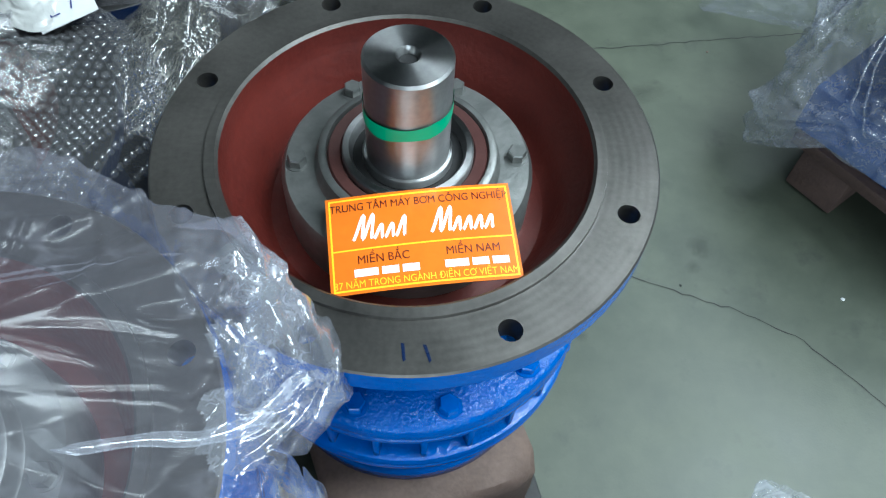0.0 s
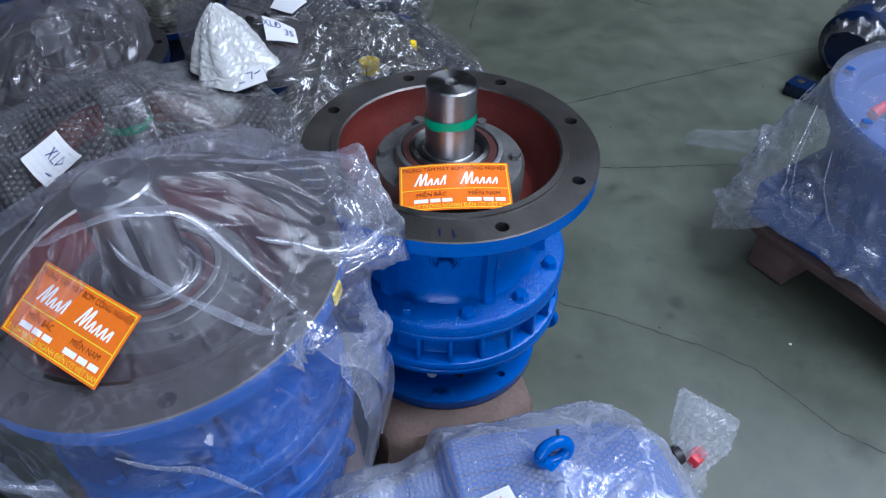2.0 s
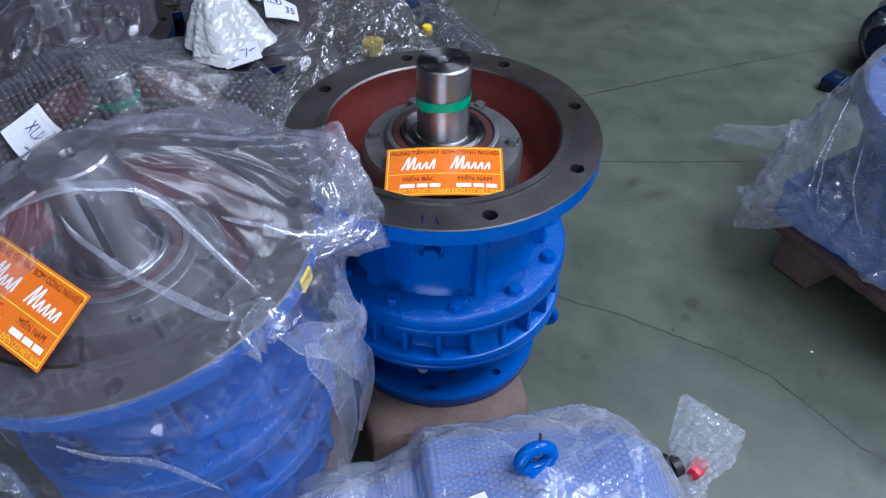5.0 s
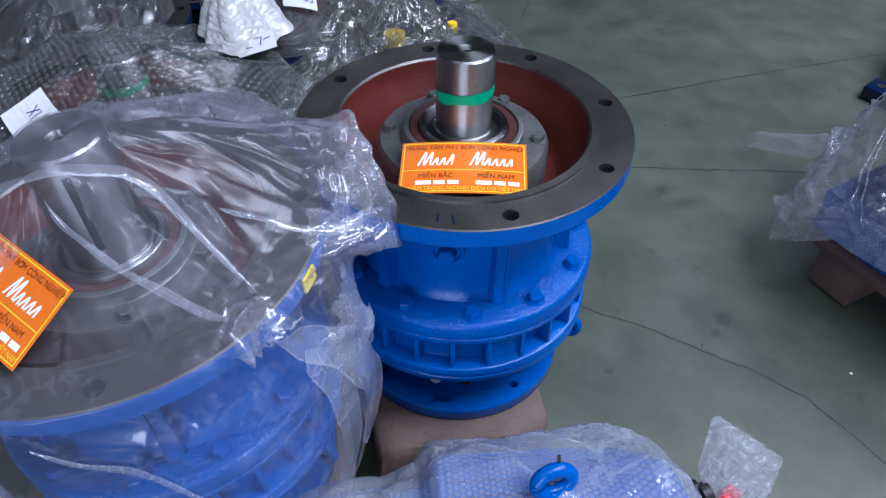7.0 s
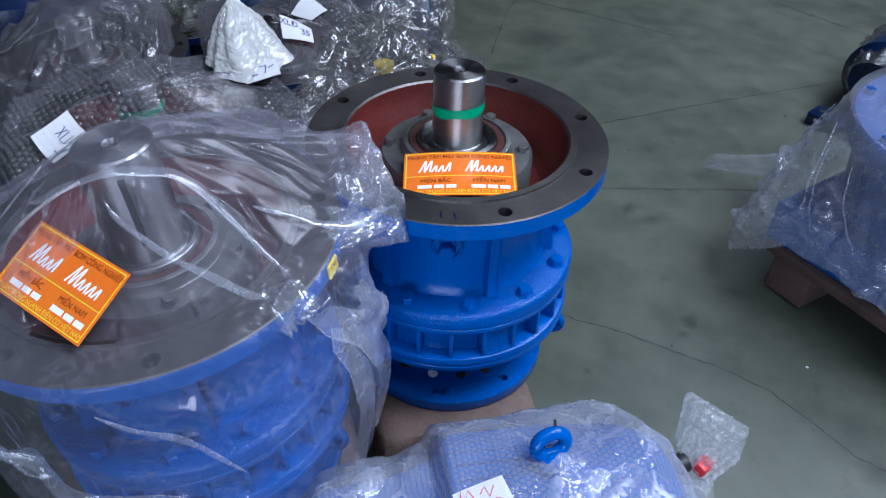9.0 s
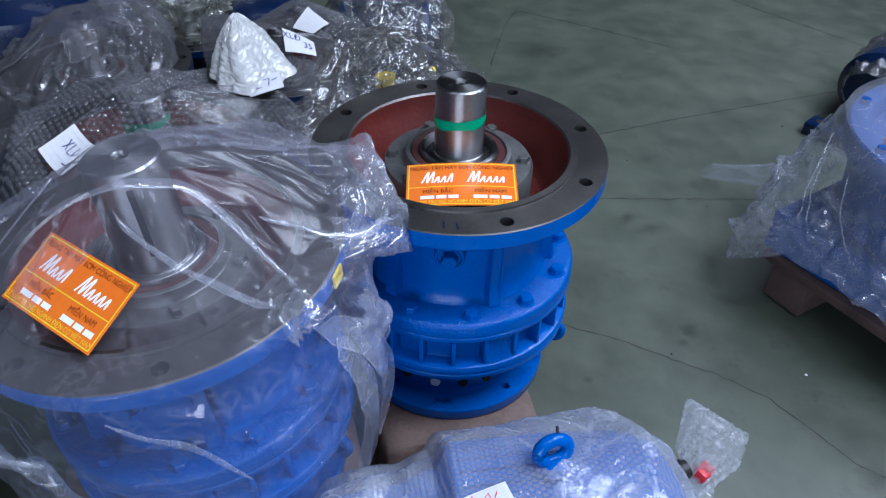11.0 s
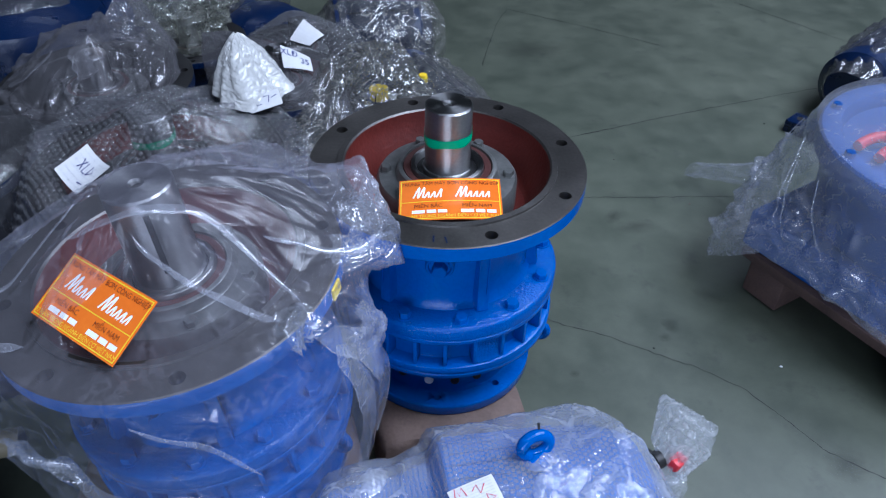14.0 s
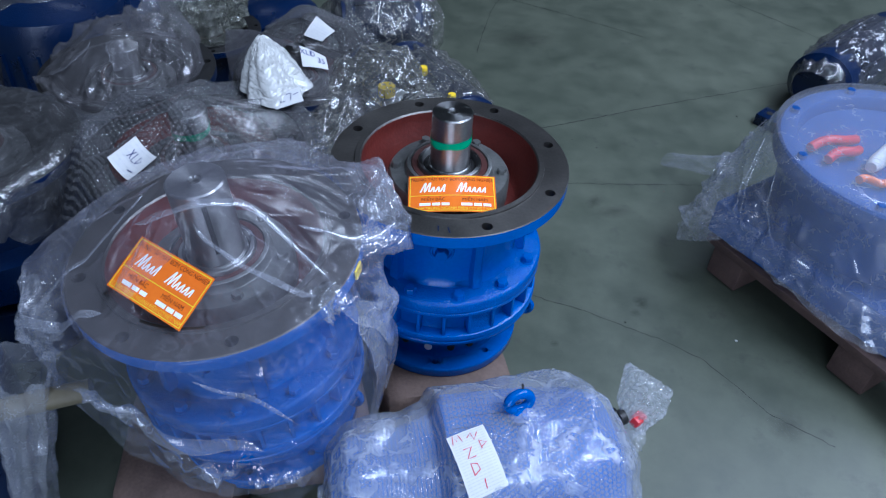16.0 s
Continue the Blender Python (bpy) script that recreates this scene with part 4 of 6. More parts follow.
    def anywhere(g):
        return g.uniform(0, 1.19), g.uniform(0.05, float(flow[-1, 0])), g.gauss(math.pi / 2, 0.7), 1.0
    lift = creasing(P, Q, rng, wrinkles, anywhere, (0.02, 0.15), (0.0022, 0.007), (0.0010, 0.0042)) * crease_gain
    def below(g):
        return g.uniform(0, 1.19), rim + g.uniform(0.02, float(flow[-1, 0]) - rim), g.choice((0.5, 0.9, 2.2, 2.6)) + g.gauss(0, 0.3), 1.0
    lift += creasing(P, Q, rng, wrinkles // 6, below, (0.08, 0.24), (0.010, 0.026), (0.004, 0.011)) * crease_gain
    lift += creasing(P, Q, rng, wrinkles // 5, anywhere, (0.08, 0.26), (0.012, 0.032), (0.002, 0.006)) * crease_gain
    for b, at, da, ds, count, high in crush:
        def here(g):
            return radians((b + g.gauss(0, da) - 200) % 360) * 0.19, rim + at + g.gauss(0, ds), g.uniform(0, math.pi), 1.0
        lift += creasing(P, Q, rng, count, here, (0.02, 0.07), (0.0035, 0.009), (0.4 * high, high))
    du = np.roll(grid, -1, 1) - np.roll(grid, 1, 1)
    n = np.cross(du, np.gradient(grid, axis=0))
    n /= np.linalg.norm(n, axis=2, keepdims=True) + 1e-9
    n *= np.sign((n[..., 2] + (n * grid).sum(2) * 3).mean())
    grid = grid + n * (lift * soft)[..., None]
    if shelf:
        flat = np.hypot(grid[..., 0], grid[..., 1])
        grid[..., 2] = np.where((flat < shelf[0]) & (grid[..., 2] < shelf[1]) & (np.arange(nv)[:, None] < nt + 5), shelf[1], grid[..., 2])
    turn, shift = np.array(m.to_3x3()), np.array(m.translation)

    def world(p):
        return p @ turn.T + shift
    tip = len(grid) * nu
    verts = np.concatenate([world(grid.reshape(-1, 3)), world(np.array([[0, 0, peak]]))])
    faces = net_faces(nu, nv, True) + [(tip, u, (u + 1) % nu) for u in range(nu)]
    slots = np.repeat((np.arange(nv - 1) > nt + 5).astype(int)[:, None], nu, 1)
    for b, at, da, ds, count, high in (crush if crushed else ()):
        ragged = 1 + 0.3 * np.sin(P[:-1] * 160 + Q[:-1] * 90) + 0.2 * np.sin(P[:-1] * 90 - Q[:-1] * 210)
        slots[(away(a, b) / (1.6 * da)) ** 2 + ((Q[:-1] - rim - at) / (1.6 * ds)) ** 2 < ragged] = 2
    ob = mesh_object(name, verts, faces, [mat, skirt_mat or mat, crushed or mat], slots=slots.ravel().tolist() + [0] * nu)

    def on_film(b, f, lifted):
        """Where the film runs at bearing b; f from 0 at the shaft's end over 1 at the rim to 2 at the foot."""
        v = 5 + (nt - 1) * min(f, 1.0) ** 0.8 + (ns - 1) * max(f - 1.0, 0.0)
        v = min(v, nv - 1.001)
        u = (b % 360) / 360 * nu
        v0, u0 = int(v), int(u)
        fv, fu = v - v0, u - u0
        p = sum(grid[v0 + i, (u0 + j) % nu] * (fv if i else 1 - fv) * (fu if j else 1 - fu) for i in (0, 1) for j in (0, 1))
        w = n[v0, u0 % nu]
        return p + w * lifted
    # film lying double, plus added whitening layers: a path of (bearing, run, width)
    for path in folds:
        steps = 44
        k = np.linspace(0, len(path) - 1, steps)
        cols = [np.interp(k, np.arange(len(path)), [row[i] for row in path]) for i in range(3)]
        for i in (0, 1):
            smooth = np.convolve(np.pad(cols[i], 4, mode="edge"), np.ones(9) / 9, "valid")
            cols[i] = smooth
        mid = np.array([on_film(b, f, 0.0035) for b, f in zip(cols[0], cols[1])])
        mid = np.stack([np.convolve(np.pad(mid[:, i], 3, mode="edge"), np.ones(7) / 7, "valid") for i in range(3)], 1)
        pts, fs = [], []
        for i in range(steps):
            d = mid[min(i + 1, steps - 1)] - mid[max(i - 1, 0)]
            side = np.cross(d, mid[i] * np.array((1, 1, 0)) * 2 + np.array((0, 0, 0.3)))
            side /= np.linalg.norm(side) + 1e-9
            w = cols[2][i] * (1 + 0.12 * math.sin(i * 0.5 + seed)) * min(1, i / 5, (steps - 1 - i) / 5) / 2
            high = np.cross(side, d)
            high *= np.sign(high[2] + 1e-9) / (np.linalg.norm(high) + 1e-9)
            for e, h in ((-1.0, 0.0), (-0.4, 0.0022), (0.45, 0.0014), (1.0, -0.0004)):
                pts.append(mid[i] + side * w * e + high * h)
            if i:
                for e in range(3):
                    b = 4 * i + e
                    fs.append((b - 4, b - 3, b + 1, b))
        mesh_object("pleat", world(np.array(pts)), fs, fold_mat or mat, ob, label="whitish fold of the film, doubled or added to whiten it")
        for col, mate in ((0, 1), (3, 2)):
            rim_pts = np.array(pts[col::4])
            inner = np.array(pts[mate::4])
            inner = rim_pts + (inner - rim_pts) / (np.linalg.norm(inner - rim_pts, axis=1, keepdims=True) + 1e-6) * 0.0011
            pairs = np.stack([rim_pts, inner], 1).reshape(-1, 3) + np.array((0, 0, 0.0008))
            mesh_object("fold_edge", world(pairs), [(2 * i, 2 * i + 1, 2 * i + 3, 2 * i + 2) for i in range(steps - 1)], CREASE, ob, label="sharp bright edge of a fold")
    return ob


BAGGED = Matrix.Translation((-0.317, -0.260, 0.547)) @ pose(0, 0, 0, 2.2, -4.85, 0)
bag = slack_bag("plastic_bag", BAGGED, 0.1215, 0.0405,
                reach=[(0, 0.232), (8, 0.262), (13, 0.274), (28, 0.272), (36, 0.255), (48, 0.228), (80, 0.225), (110, 0.23), (150, 0.235), (165, 0.262), (182, 0.30), (200, 0.285), (214, 0.262), (235, 0.224), (260, 0.214), (300, 0.214), (331, 0.219), (345, 0.216)],
                edge=[(0, -0.012), (8, -0.020), (13, -0.022), (20, 0.008), (28, 0.036), (36, 0.034), (48, 0.028), (72, 0.036), (90, 0.018), (110, 0.012), (150, 0.006), (165, -0.012), (182, -0.032), (200, -0.050), (214, -0.044), (235, -0.012), (260, 0.003), (300, 0.004), (331, 0.004), (345, -0.004)],
                hem=[(0, 0.20), (15, 0.185), (45, 0.185), (70, 0.21), (120, 0.22), (200, 0.275), (225, 0.245), (250, 0.20), (275, 0.175), (300, 0.19), (330, 0.20)],
                low=[(0, -0.36), (40, -0.30), (120, -0.20), (195, -0.17), (225, -0.23), (245, -0.33), (275, -0.385), (300, -0.39), (330, -0.39)],
                ridges=[(-78, -30, 26, 0.93), (-12, -20, 20, 0.95), (25, 8, 24, 0.80), (62, 28, 30, 1.0), (100, 74, 34, 1.0), (150, 140, 40, 0.9), (186, 182, 34, 1.0), (212, 205, 26, 0.9), (238, 232, 30, 0.62)],
                steep=[(0, 2.0), (30, 1.6), (75, 1.2), (140, 1.3), (190, 1.7), (225, 2.2), (270, 5.0), (320, 3.0)],
                bulge=[(0, 0.044), (10, 0.020), (18, 0.0), (60, 0.0), (180, 0.012), (240, 0.006), (290, 0.006), (330, 0.020), (350, 0.044)],
                tight=[(0, 4.0), (8, 9.0), (36, 9.0), (50, 3.0), (150, 1.2), (182, 1.0), (240, 1.0), (300, 1.4), (345, 2.6)],
                gather=[(-30, 5, 0.014, 0.02), (12, 8, 0.02, 0.22), (-128, 8, 0.016, 0.7)],
                crush=[(20, -0.005, 6, 0.026, 80, 0.013), (-29, -0.008, 5, 0.016, 40, 0.010), (10, -0.03, 8, 0.02, 18, 0.005), (-128, 0.15, 9, 0.014, 26, 0.011), (-95, 0.21, 12, 0.010, 30, 0.011), (205, 0.01, 12, 0.03, 30, 0.008), (-66, 0.25, 9, 0.010, 22, 0.010), (-5, 0.06, 8, 0.03, 20, 0.007)],
                shelf=(0.213, 0.0035), mat=FILM, skirt_mat=FILM_SKIRT, fold_mat=FOLD, crushed=CRUSHED, seed=5, wrinkles=340, crease_gain=1.15,
                folds=[[(-152, 0.24, 0.010), (-140, 0.13, 0.011), (-105, 0.02, 0.010), (-50, 0.01, 0.010), (-12, 0.10, 0.014), (-17, 0.30, 0.009), (-20, 0.62, 0.007), (-23, 0.96, 0.006)],
                       [(-82, 0.06, 0.004), (-58, 0.25, 0.006), (-42, 0.55, 0.007), (-32, 0.95, 0.010)],
                       [(0, 0.42, 0.005), (4, 0.62, 0.008), (4, 0.84, 0.010), (16, 0.93, 0.012)],
                       [(-170, 0.10, 0.008), (-166, 0.40, 0.010), (-160, 0.85, 0.014)],
                       [(-125, 0.72, 0.006), (-140, 0.85, 0.012), (-156, 1.0, 0.018), (-166, 1.2, 0.02)],
                       [(-140, 1.46, 0.010), (-120, 1.46, 0.018), (-98, 1.52, 0.024), (-66, 1.62, 0.012)],
                       [(-84, 1.06, 0.003), (-66, 1.26, 0.007), (-54, 1.46, 0.003)],
                       # Wide added layers paint the whitening of film seen at grazing angles.
                       [(-28, 1.03, 0.012), (-12, 1.20, 0.050), (-4, 1.45, 0.060), (-8, 1.80, 0.030)],
                       [(-22, 1.10, 0.020), (-16, 1.40, 0.040), (-20, 1.90, 0.030)], [(-4, 1.15, 0.02), (4, 1.4, 0.05), (2, 1.8, 0.03)]])
tagged(bag, "loose clear plastic bag pulled over a blue gear unit", "plastic bag")
tl, tr, bl, br = (Vector(p) for p in ((-0.403, -0.297, 0.587), (-0.274, -0.374, 0.593), (-0.420, -0.370, 0.552), (-0.310, -0.430, 0.549)))
m = frame_from((tl + tr + bl + br) / 4, (tr - tl) + (br - bl), (tl - bl) + (tr - br))
under = [m.inverted() @ v.co for v in bag.data.vertices if (v.co - m.translation).length < 0.1]
rest = max([0.0] + [p.z for p in under if abs(p.x) < 0.075 and abs(p.y) < 0.045 and abs(p.z) < 0.03])
card("business_card", "orange and yellow printed card lying on a clear bag", m @ Matrix.Translation((0, 0, min(0.006, rest) + 0.001)), bow=0.001)


# ---- timbers under the units ----
def timber(at, turn, sx, sy, sz, label, seed, chip=0.012):
    """A worn sawn block: rounded, uneven edges, and a saw cut."""
    bm = bmesh.new()
    box(bm, sx, sy, sz)
    bmesh.ops.subdivide_edges(bm, edges=bm.edges[:], cuts=7, use_grid_fill=True)
    rng = random.Random(seed)
    shift = Vector((rng.random() * 9, rng.random() * 9, rng.random() * 9))
    for v in bm.verts:
        c = v.co
        near = sum(1 for k, s in ((abs(c.x), sx), (abs(c.y), sy), (abs(c.z), sz)) if s / 2 - k < 1e-4)
        if near > 1:
            c -= Vector([math.copysign(chip * (0.5 + 0.5 * noise.noise(c * 14 + shift)) * (near - 1), k) if s / 2 - abs(k) < 1e-4 else 0 for k, s in ((c.x, sx), (c.y, sy), (c.z, sz))])
        c += 0.0025 * noise.noise_vector(c * 11 + shift)
    ob = part("timber_block", bm, WOOD, smooth=True, angle=50)
    ob.matrix_basis = pose(at[0], at[1], at[2] + sz / 2, 0, 0, turn)
    return tagged(ob, label, "timber", "timbers under the units")


timber((0.0, -0.055, 0.0), 18, 0.245, 0.26, 0.1605, "worn brown timber block under a blue gear unit", 1)
timber((-0.245, -0.185, 0.0), 18, 0.24, 0.26, 0.128, "worn brown timber block beside another block", 2)
timber((-0.42, -0.30, 0.0), 10, 0.20, 0.30, 0.150, "worn brown timber block under a bagged gear unit", 3)


# ---- wraps shaped over a known body ----
def wrap_film(name, shape, nu, nv, mat, parent=None, label="", ridge=0.006, scale=14.0, seed=1, bubbles=0.0, span=(1.0, 1.0), dome=0.42, stretch=(1, 1, 1), facet=0.0):
    """A film hugging a body: shape(u, v) gives the point, closed round u; ridged noise lifts folds off it."""
    rng = np.random.RandomState(seed)
    shift = Vector(rng.rand(3) * 30)
    grid = np.array([[shape(u / nu, v / (nv - 1)) for u in range(nu)] for v in range(nv)])
    du = np.roll(grid, -1, 1) - np.roll(grid, 1, 1)
    dv = np.gradient(grid, axis=0)
    n = np.cross(du, dv)
    n /= np.linalg.norm(n, axis=2, keepdims=True) + 1e-9
    centre = grid.reshape(-1, 3).mean(0)
    if (n * (grid - centre)).sum() < 0:
        n = -n
    lift = np.empty((nv, nu))
    for v in range(nv):
        for u in range(nu):
            p = Vector(grid[v, u] * np.array(stretch)) * scale + shift
            a, b = noise.noise(p), noise.noise(p * 2.7)
            lift[v, u] = (1 - abs(a) * 2.2) * 0.7 + (1 - abs(b) * 2.0) * 0.35
    grid = grid + n * (np.maximum(lift, -0.3) * ridge)[..., None]
    at = np.arange(nu * nv).reshape(nv, nu)
    faces = [(at[v, u], at[v, (u + 1) % nu], at[v + 1, (u + 1) % nu], at[v + 1, u]) for v in range(nv - 1) for u in range(nu)]
    if facet:
        grid[1:-1] += rng.uniform(-facet, facet, grid[1:-1].shape)
    ob = mesh_object(name, grid.reshape(-1, 3), faces, mat, parent, label=label)
    if facet:
        creased(ob, seed, 0.2, 1.0)
    if bubbles:
        add_bubbles(ob, grid, span[0], span[1], bubbles, mat, None, dome)
    return ob


def tent_sheet(name, centre, peak, peak_r, radius, rim_z, sx, sy, turn, ridges, mat, seed, bubbles=0.0, bubble_mat=None, cells=0.0045, droop=1.5):
    """A soft sheet hung over a shaft end and a flange: ridges (bearing, spread, rise) run out from the shaft, slack lies between."""
    nu, nv = int(sx / cells), int(sy / cells)
    x, y = np.meshgrid(np.linspace(-sx / 2, sx / 2, nu), np.linspace(-sy / 2, sy / 2, nv))
    r, a = np.hypot(x, y), np.degrees(np.arctan2(y, x)) + turn
    q = np.clip((r - peak_r) / (radius - peak_r), 0, 1)
    up = np.zeros_like(r)
    for b, spread, rise in ridges:
        up = np.maximum(up, rise * np.clip(1 - away(a, b + 10 * q * math.sin(b)) / spread, 0, 1))
    slack = rim_z + (peak - rim_z) * (1 - q) ** 2.3
    taut = rim_z + (peak - rim_z) * (1 - q) ** 1.05 + 0.020 * q
    z = slack + (taut - slack) * up
    out = np.maximum(r - radius * (1 + 0.06 * np.sin(np.radians(3 * a))), 0)
    z = np.maximum(z - droop * out - 9 * out * out, rim_z - 0.16)
    rng = random.Random(seed)

    def anywhere(g):
        px, py = g.uniform(-sx / 2, sx / 2), g.uniform(-sy / 2, sy / 2)
        return px, py, math.atan2(py, px) + g.gauss(0, 0.5), 1.0
    z = z + creasing(x, y, rng, 60, anywhere, (0.04, 0.14), (0.008, 0.02), (0.002, 0.006))
    c, s = math.cos(radians(turn)), math.sin(radians(turn))
    grid = np.stack([centre[0] + x * c - y * s, centre[1] + x * s + y * c, z], 2)
    ob = mesh_object(name, grid.reshape(-1, 3), net_faces(nu, nv, False), mat)
    if bubbles:
        add_bubbles(ob, grid, sx, sy, bubbles, bubble_mat or mat)
    return ob


def paper(name, label, centre, along, w, h, height, marks=(), lines=0, ink=BLUE_INK, lines_ink=GREY_INK, up=0.003):
    """A small paper slip lying on what is under it. along: the way of its long lines, in degrees in plan."""
    ob = thing(name, (0, 0, 0), label, "paper label")
    c, s = math.cos(radians(along)), math.sin(radians(along))
    nx, ny = 8, 8
    X, Y = np.meshgrid(np.linspace(-w / 2, w / 2, nx), np.linspace(-h / 2, h / 2, ny))
    px, py = centre[0] + X * c - Y * s, centre[1] + X * s + Y * c
    z = np.array([[height(px[j, i], py[j, i]) for i in range(nx)] for j in range(ny)])
    ax = np.c_[X.ravel(), Y.ravel(), X.ravel() ** 2, Y.ravel() ** 2, X.ravel() * Y.ravel(), np.ones(nx * ny)]
    k = np.linalg.lstsq(ax, z.ravel(), rcond=None)[0]
    lift = max(0.0, (z.ravel() - ax @ k).max() * 0.8) + up

    def place(x, y, more=0.0):
        zz = k[0] * x + k[1] * y + k[2] * x * x + k[3] * y * y + k[4] * x * y + k[5] + lift + more
        return (centre[0] + x * c - y * s, centre[1] + x * s + y * c, zz)
    vs = [place(X[j, i], Y[j, i], d) for d in (0, -0.0006) for j in range(ny) for i in range(nx)]
    fs = []
    for d in (0, nx * ny):
        for j in range(ny - 1):
            for i in range(nx - 1):
                a = d + j * nx + i
                fs.append((a, a + 1, a + nx + 1, a + nx))
    mesh_object("slip", vs, fs, PAPER, ob)
    for i in range(lines):
        y = h / 2 - h * (i + 0.8) / (lines + 0.6)
        items = [bar(-w * 0.44 + q * w * 0.11, y - h * 0.007, -w * 0.44 + (q + 0.8) * w * 0.11, y + h * 0.007) for q in range(8)]
        pts, faces = joined(items)
        mesh_object("print_bar", [place(x, yy, 0.0006) for x, yy in pts], faces, lines_ink, ob, smooth=False)
    for pts, faces in marks:
        mesh_object("pen_mark", [place(x, y, 0.0009) for x, y in pts], faces, ink, ob, smooth=False, label="handwritten pen mark")
    return ob


def film_height(ob):
    co = np.array([v.co[:] for v in ob.data.vertices])

    def height(x, y):
        d = np.hypot(co[:, 0] - x, co[:, 1] - y)
        near = d < 0.016
        return co[near, 2].max() if near.any() else co[np.argsort(d)[:4], 2].max()
    return height


# ---- the wrapped motor in front ----
MX, MY, MZ, MTURN = 0.105, -0.392, 0.207, 13.0
MOTOR = pose(MX, MY, MZ, 0, 0, MTURN)
PROFILE = [(-0.245, 0.0), (-0.24, 0.075), (-0.215, 0.098), (-0.13, 0.108), (-0.085, 0.122), (-0.07, 0.146), (0.07, 0.150), (0.145, 0.147), (0.185, 0.133), (0.208, 0.095), (0.216, 0.0)]


def motor_r(x):
    for (x0, r0), (x1, r1) in zip(PROFILE, PROFILE[1:]):
        if x <= x1:
            k = (x - x0) / (x1 - x0)
            return r0 + (r1 - r0) * max(0.0, k)
    return 0.0


motor = thing("electric_motor", (MX, MY, MZ), "blue electric motor wrapped in milky bubble film, lying on its feet", "electric motor", turn=MTURN)
turn_x = pose(0, 0, 0, 0, 90, 0)
for name, lo, hi, mat in (("gear_end", 0, 5, BLUE), ("motor_body", 5, 7, BLUE), ("fan_cover", 7, 11, BLUE)):
    ob = part(name, lathe([(max(r - 0.004, 0), x) for x, r in PROFILE[lo:hi]] + ([] if hi == 11 else [(PROFILE[hi][1] - 0.004, PROFILE[hi][0])]), 64), mat, motor, smooth=True)
    ob.matrix_local = turn_x
for k in range(40):
    bm = bmesh.new()
    box(bm, 0.15, 0.003, 0.008, Matrix.Translation((0.015, 0, 0.1425)))
    ob = part("cooling_fin", bm, BLUE, motor)
    ob.rotation_euler.x = radians(9 * k + 4)
for x in (-0.05, 0.08):
    for y in (-0.1, 0.1):
        bm = bmesh.new()
        box(bm, 0.05, 0.09, MZ - 0.075, Matrix.Translation((x, y, -MZ / 2 - 0.0375)), 0.006)
        part("foot", bm, BLUE, motor, smooth=True)
for y in (0.225,):
    bm = bmesh.new()
    box(bm, 0.10, 0.12, 0.02, Matrix.Translation((0.075, y, -MZ + 0.0105)), 0.005)
    foot = part("foot_plate", bm, DARK_IRON, motor, "dark blue foot plate with a bolt hole", smooth=True)
    # Dark disc on the plate, painted as the shade in a hole.
    hole = part("bolt_hole", lathe([(0, 0.0006), (0.011, 0.0006), (0.011, -0.004)], 24), DARK, foot)
    hole.location = (0.075, y + 0.03, -MZ + 0.021)
eye_at = MOTOR.inverted() @ Vector((0.140, -0.365, 0.36))
ring = [(0.0180 * math.cos(radians(q)), 0.0, 0.020 + 0.0140 * math.sin(radians(q))) for q in range(0, 361, 15)]
eyebolt = part("eyebolt", tube(ring, 0.0076, 14), BLUE, motor, "blue lifting eyebolt standing out of the film", smooth=True)
eyebolt.matrix_local = pose(*eye_at, 0, 0, 12) @ pose(0, 0, 0.006, -14, 0, 0)
collar = part("collar", lathe([(0, 0.012), (0.009, 0.012), (0.011, 0.008), (0.016, 0.004), (0.017, -0.006), (0, -0.006)], 24), BLUE, eyebolt, smooth=True)
bm = tube([(0, 0, 0), (0.001, 0.003, 0.007)], 0.0016, 6)
part("tie_end", bm, DARK, eyebolt, "black cable tie end").location = (0.006, 0.002, 0.0405)


def motor_skin(u, v):
    x = -0.262 + 0.490 * v
    a = 2 * math.pi * u
    r = motor_r(min(max(x, -0.2449), 0.2159)) + 0.008
    r = max(r, 0.012)
    bulge = 0.004 * math.sin(9 * a + 14 * x)
    return (MOTOR @ Vector((x, (r + bulge) * math.cos(a), (r + bulge) * math.sin(a))))[:]


wrap = wrap_film("bubble_wrap", motor_skin, 200, 110, BUBBLE_WRAP, ridge=0.013, scale=7.5, seed=4, bubbles=0.0068, span=(0.93, 0.47), dome=0.06, stretch=(1, 1, 1))
tagged(wrap, "milky bubble film wrapped round a blue electric motor", "bubble wrap")


def fan_tail(name, base, tip, r0, wide, thick, mat, seed, label, category, skew=(0, 0, 0), facet=0.005, ridge=0.005):
    """The gathered, flaring end of a wrap: narrow at the tie, wide and flat at the open edge."""
    base, tip = Vector(base), Vector(tip)
    d = (tip - base).normalized()
    side = d.cross(Vector((0, 0, 1))).normalized()
    up = side.cross(d)
    sk = Vector(skew)

    def shape(u, v):
        a = 2 * math.pi * u
        k = v ** 0.8
        s, t = r0 + (wide - r0) * k, r0 + (thick - r0) * k
        pleat = 1 + 0.16 * math.sin(7 * a + seed) * (1 - 0.5 * v) + 0.07 * math.sin(17 * a + 2 * seed)
        p = base.lerp(tip, v) + side * math.cos(a) * s * pleat + up * math.sin(a) * t * pleat + sk * (math.cos(a) * v)
        return p[:]
    return tagged(wrap_film(name, shape, 30, 14, mat, ridge=ridge, scale=34, seed=seed, facet=facet), label, category)


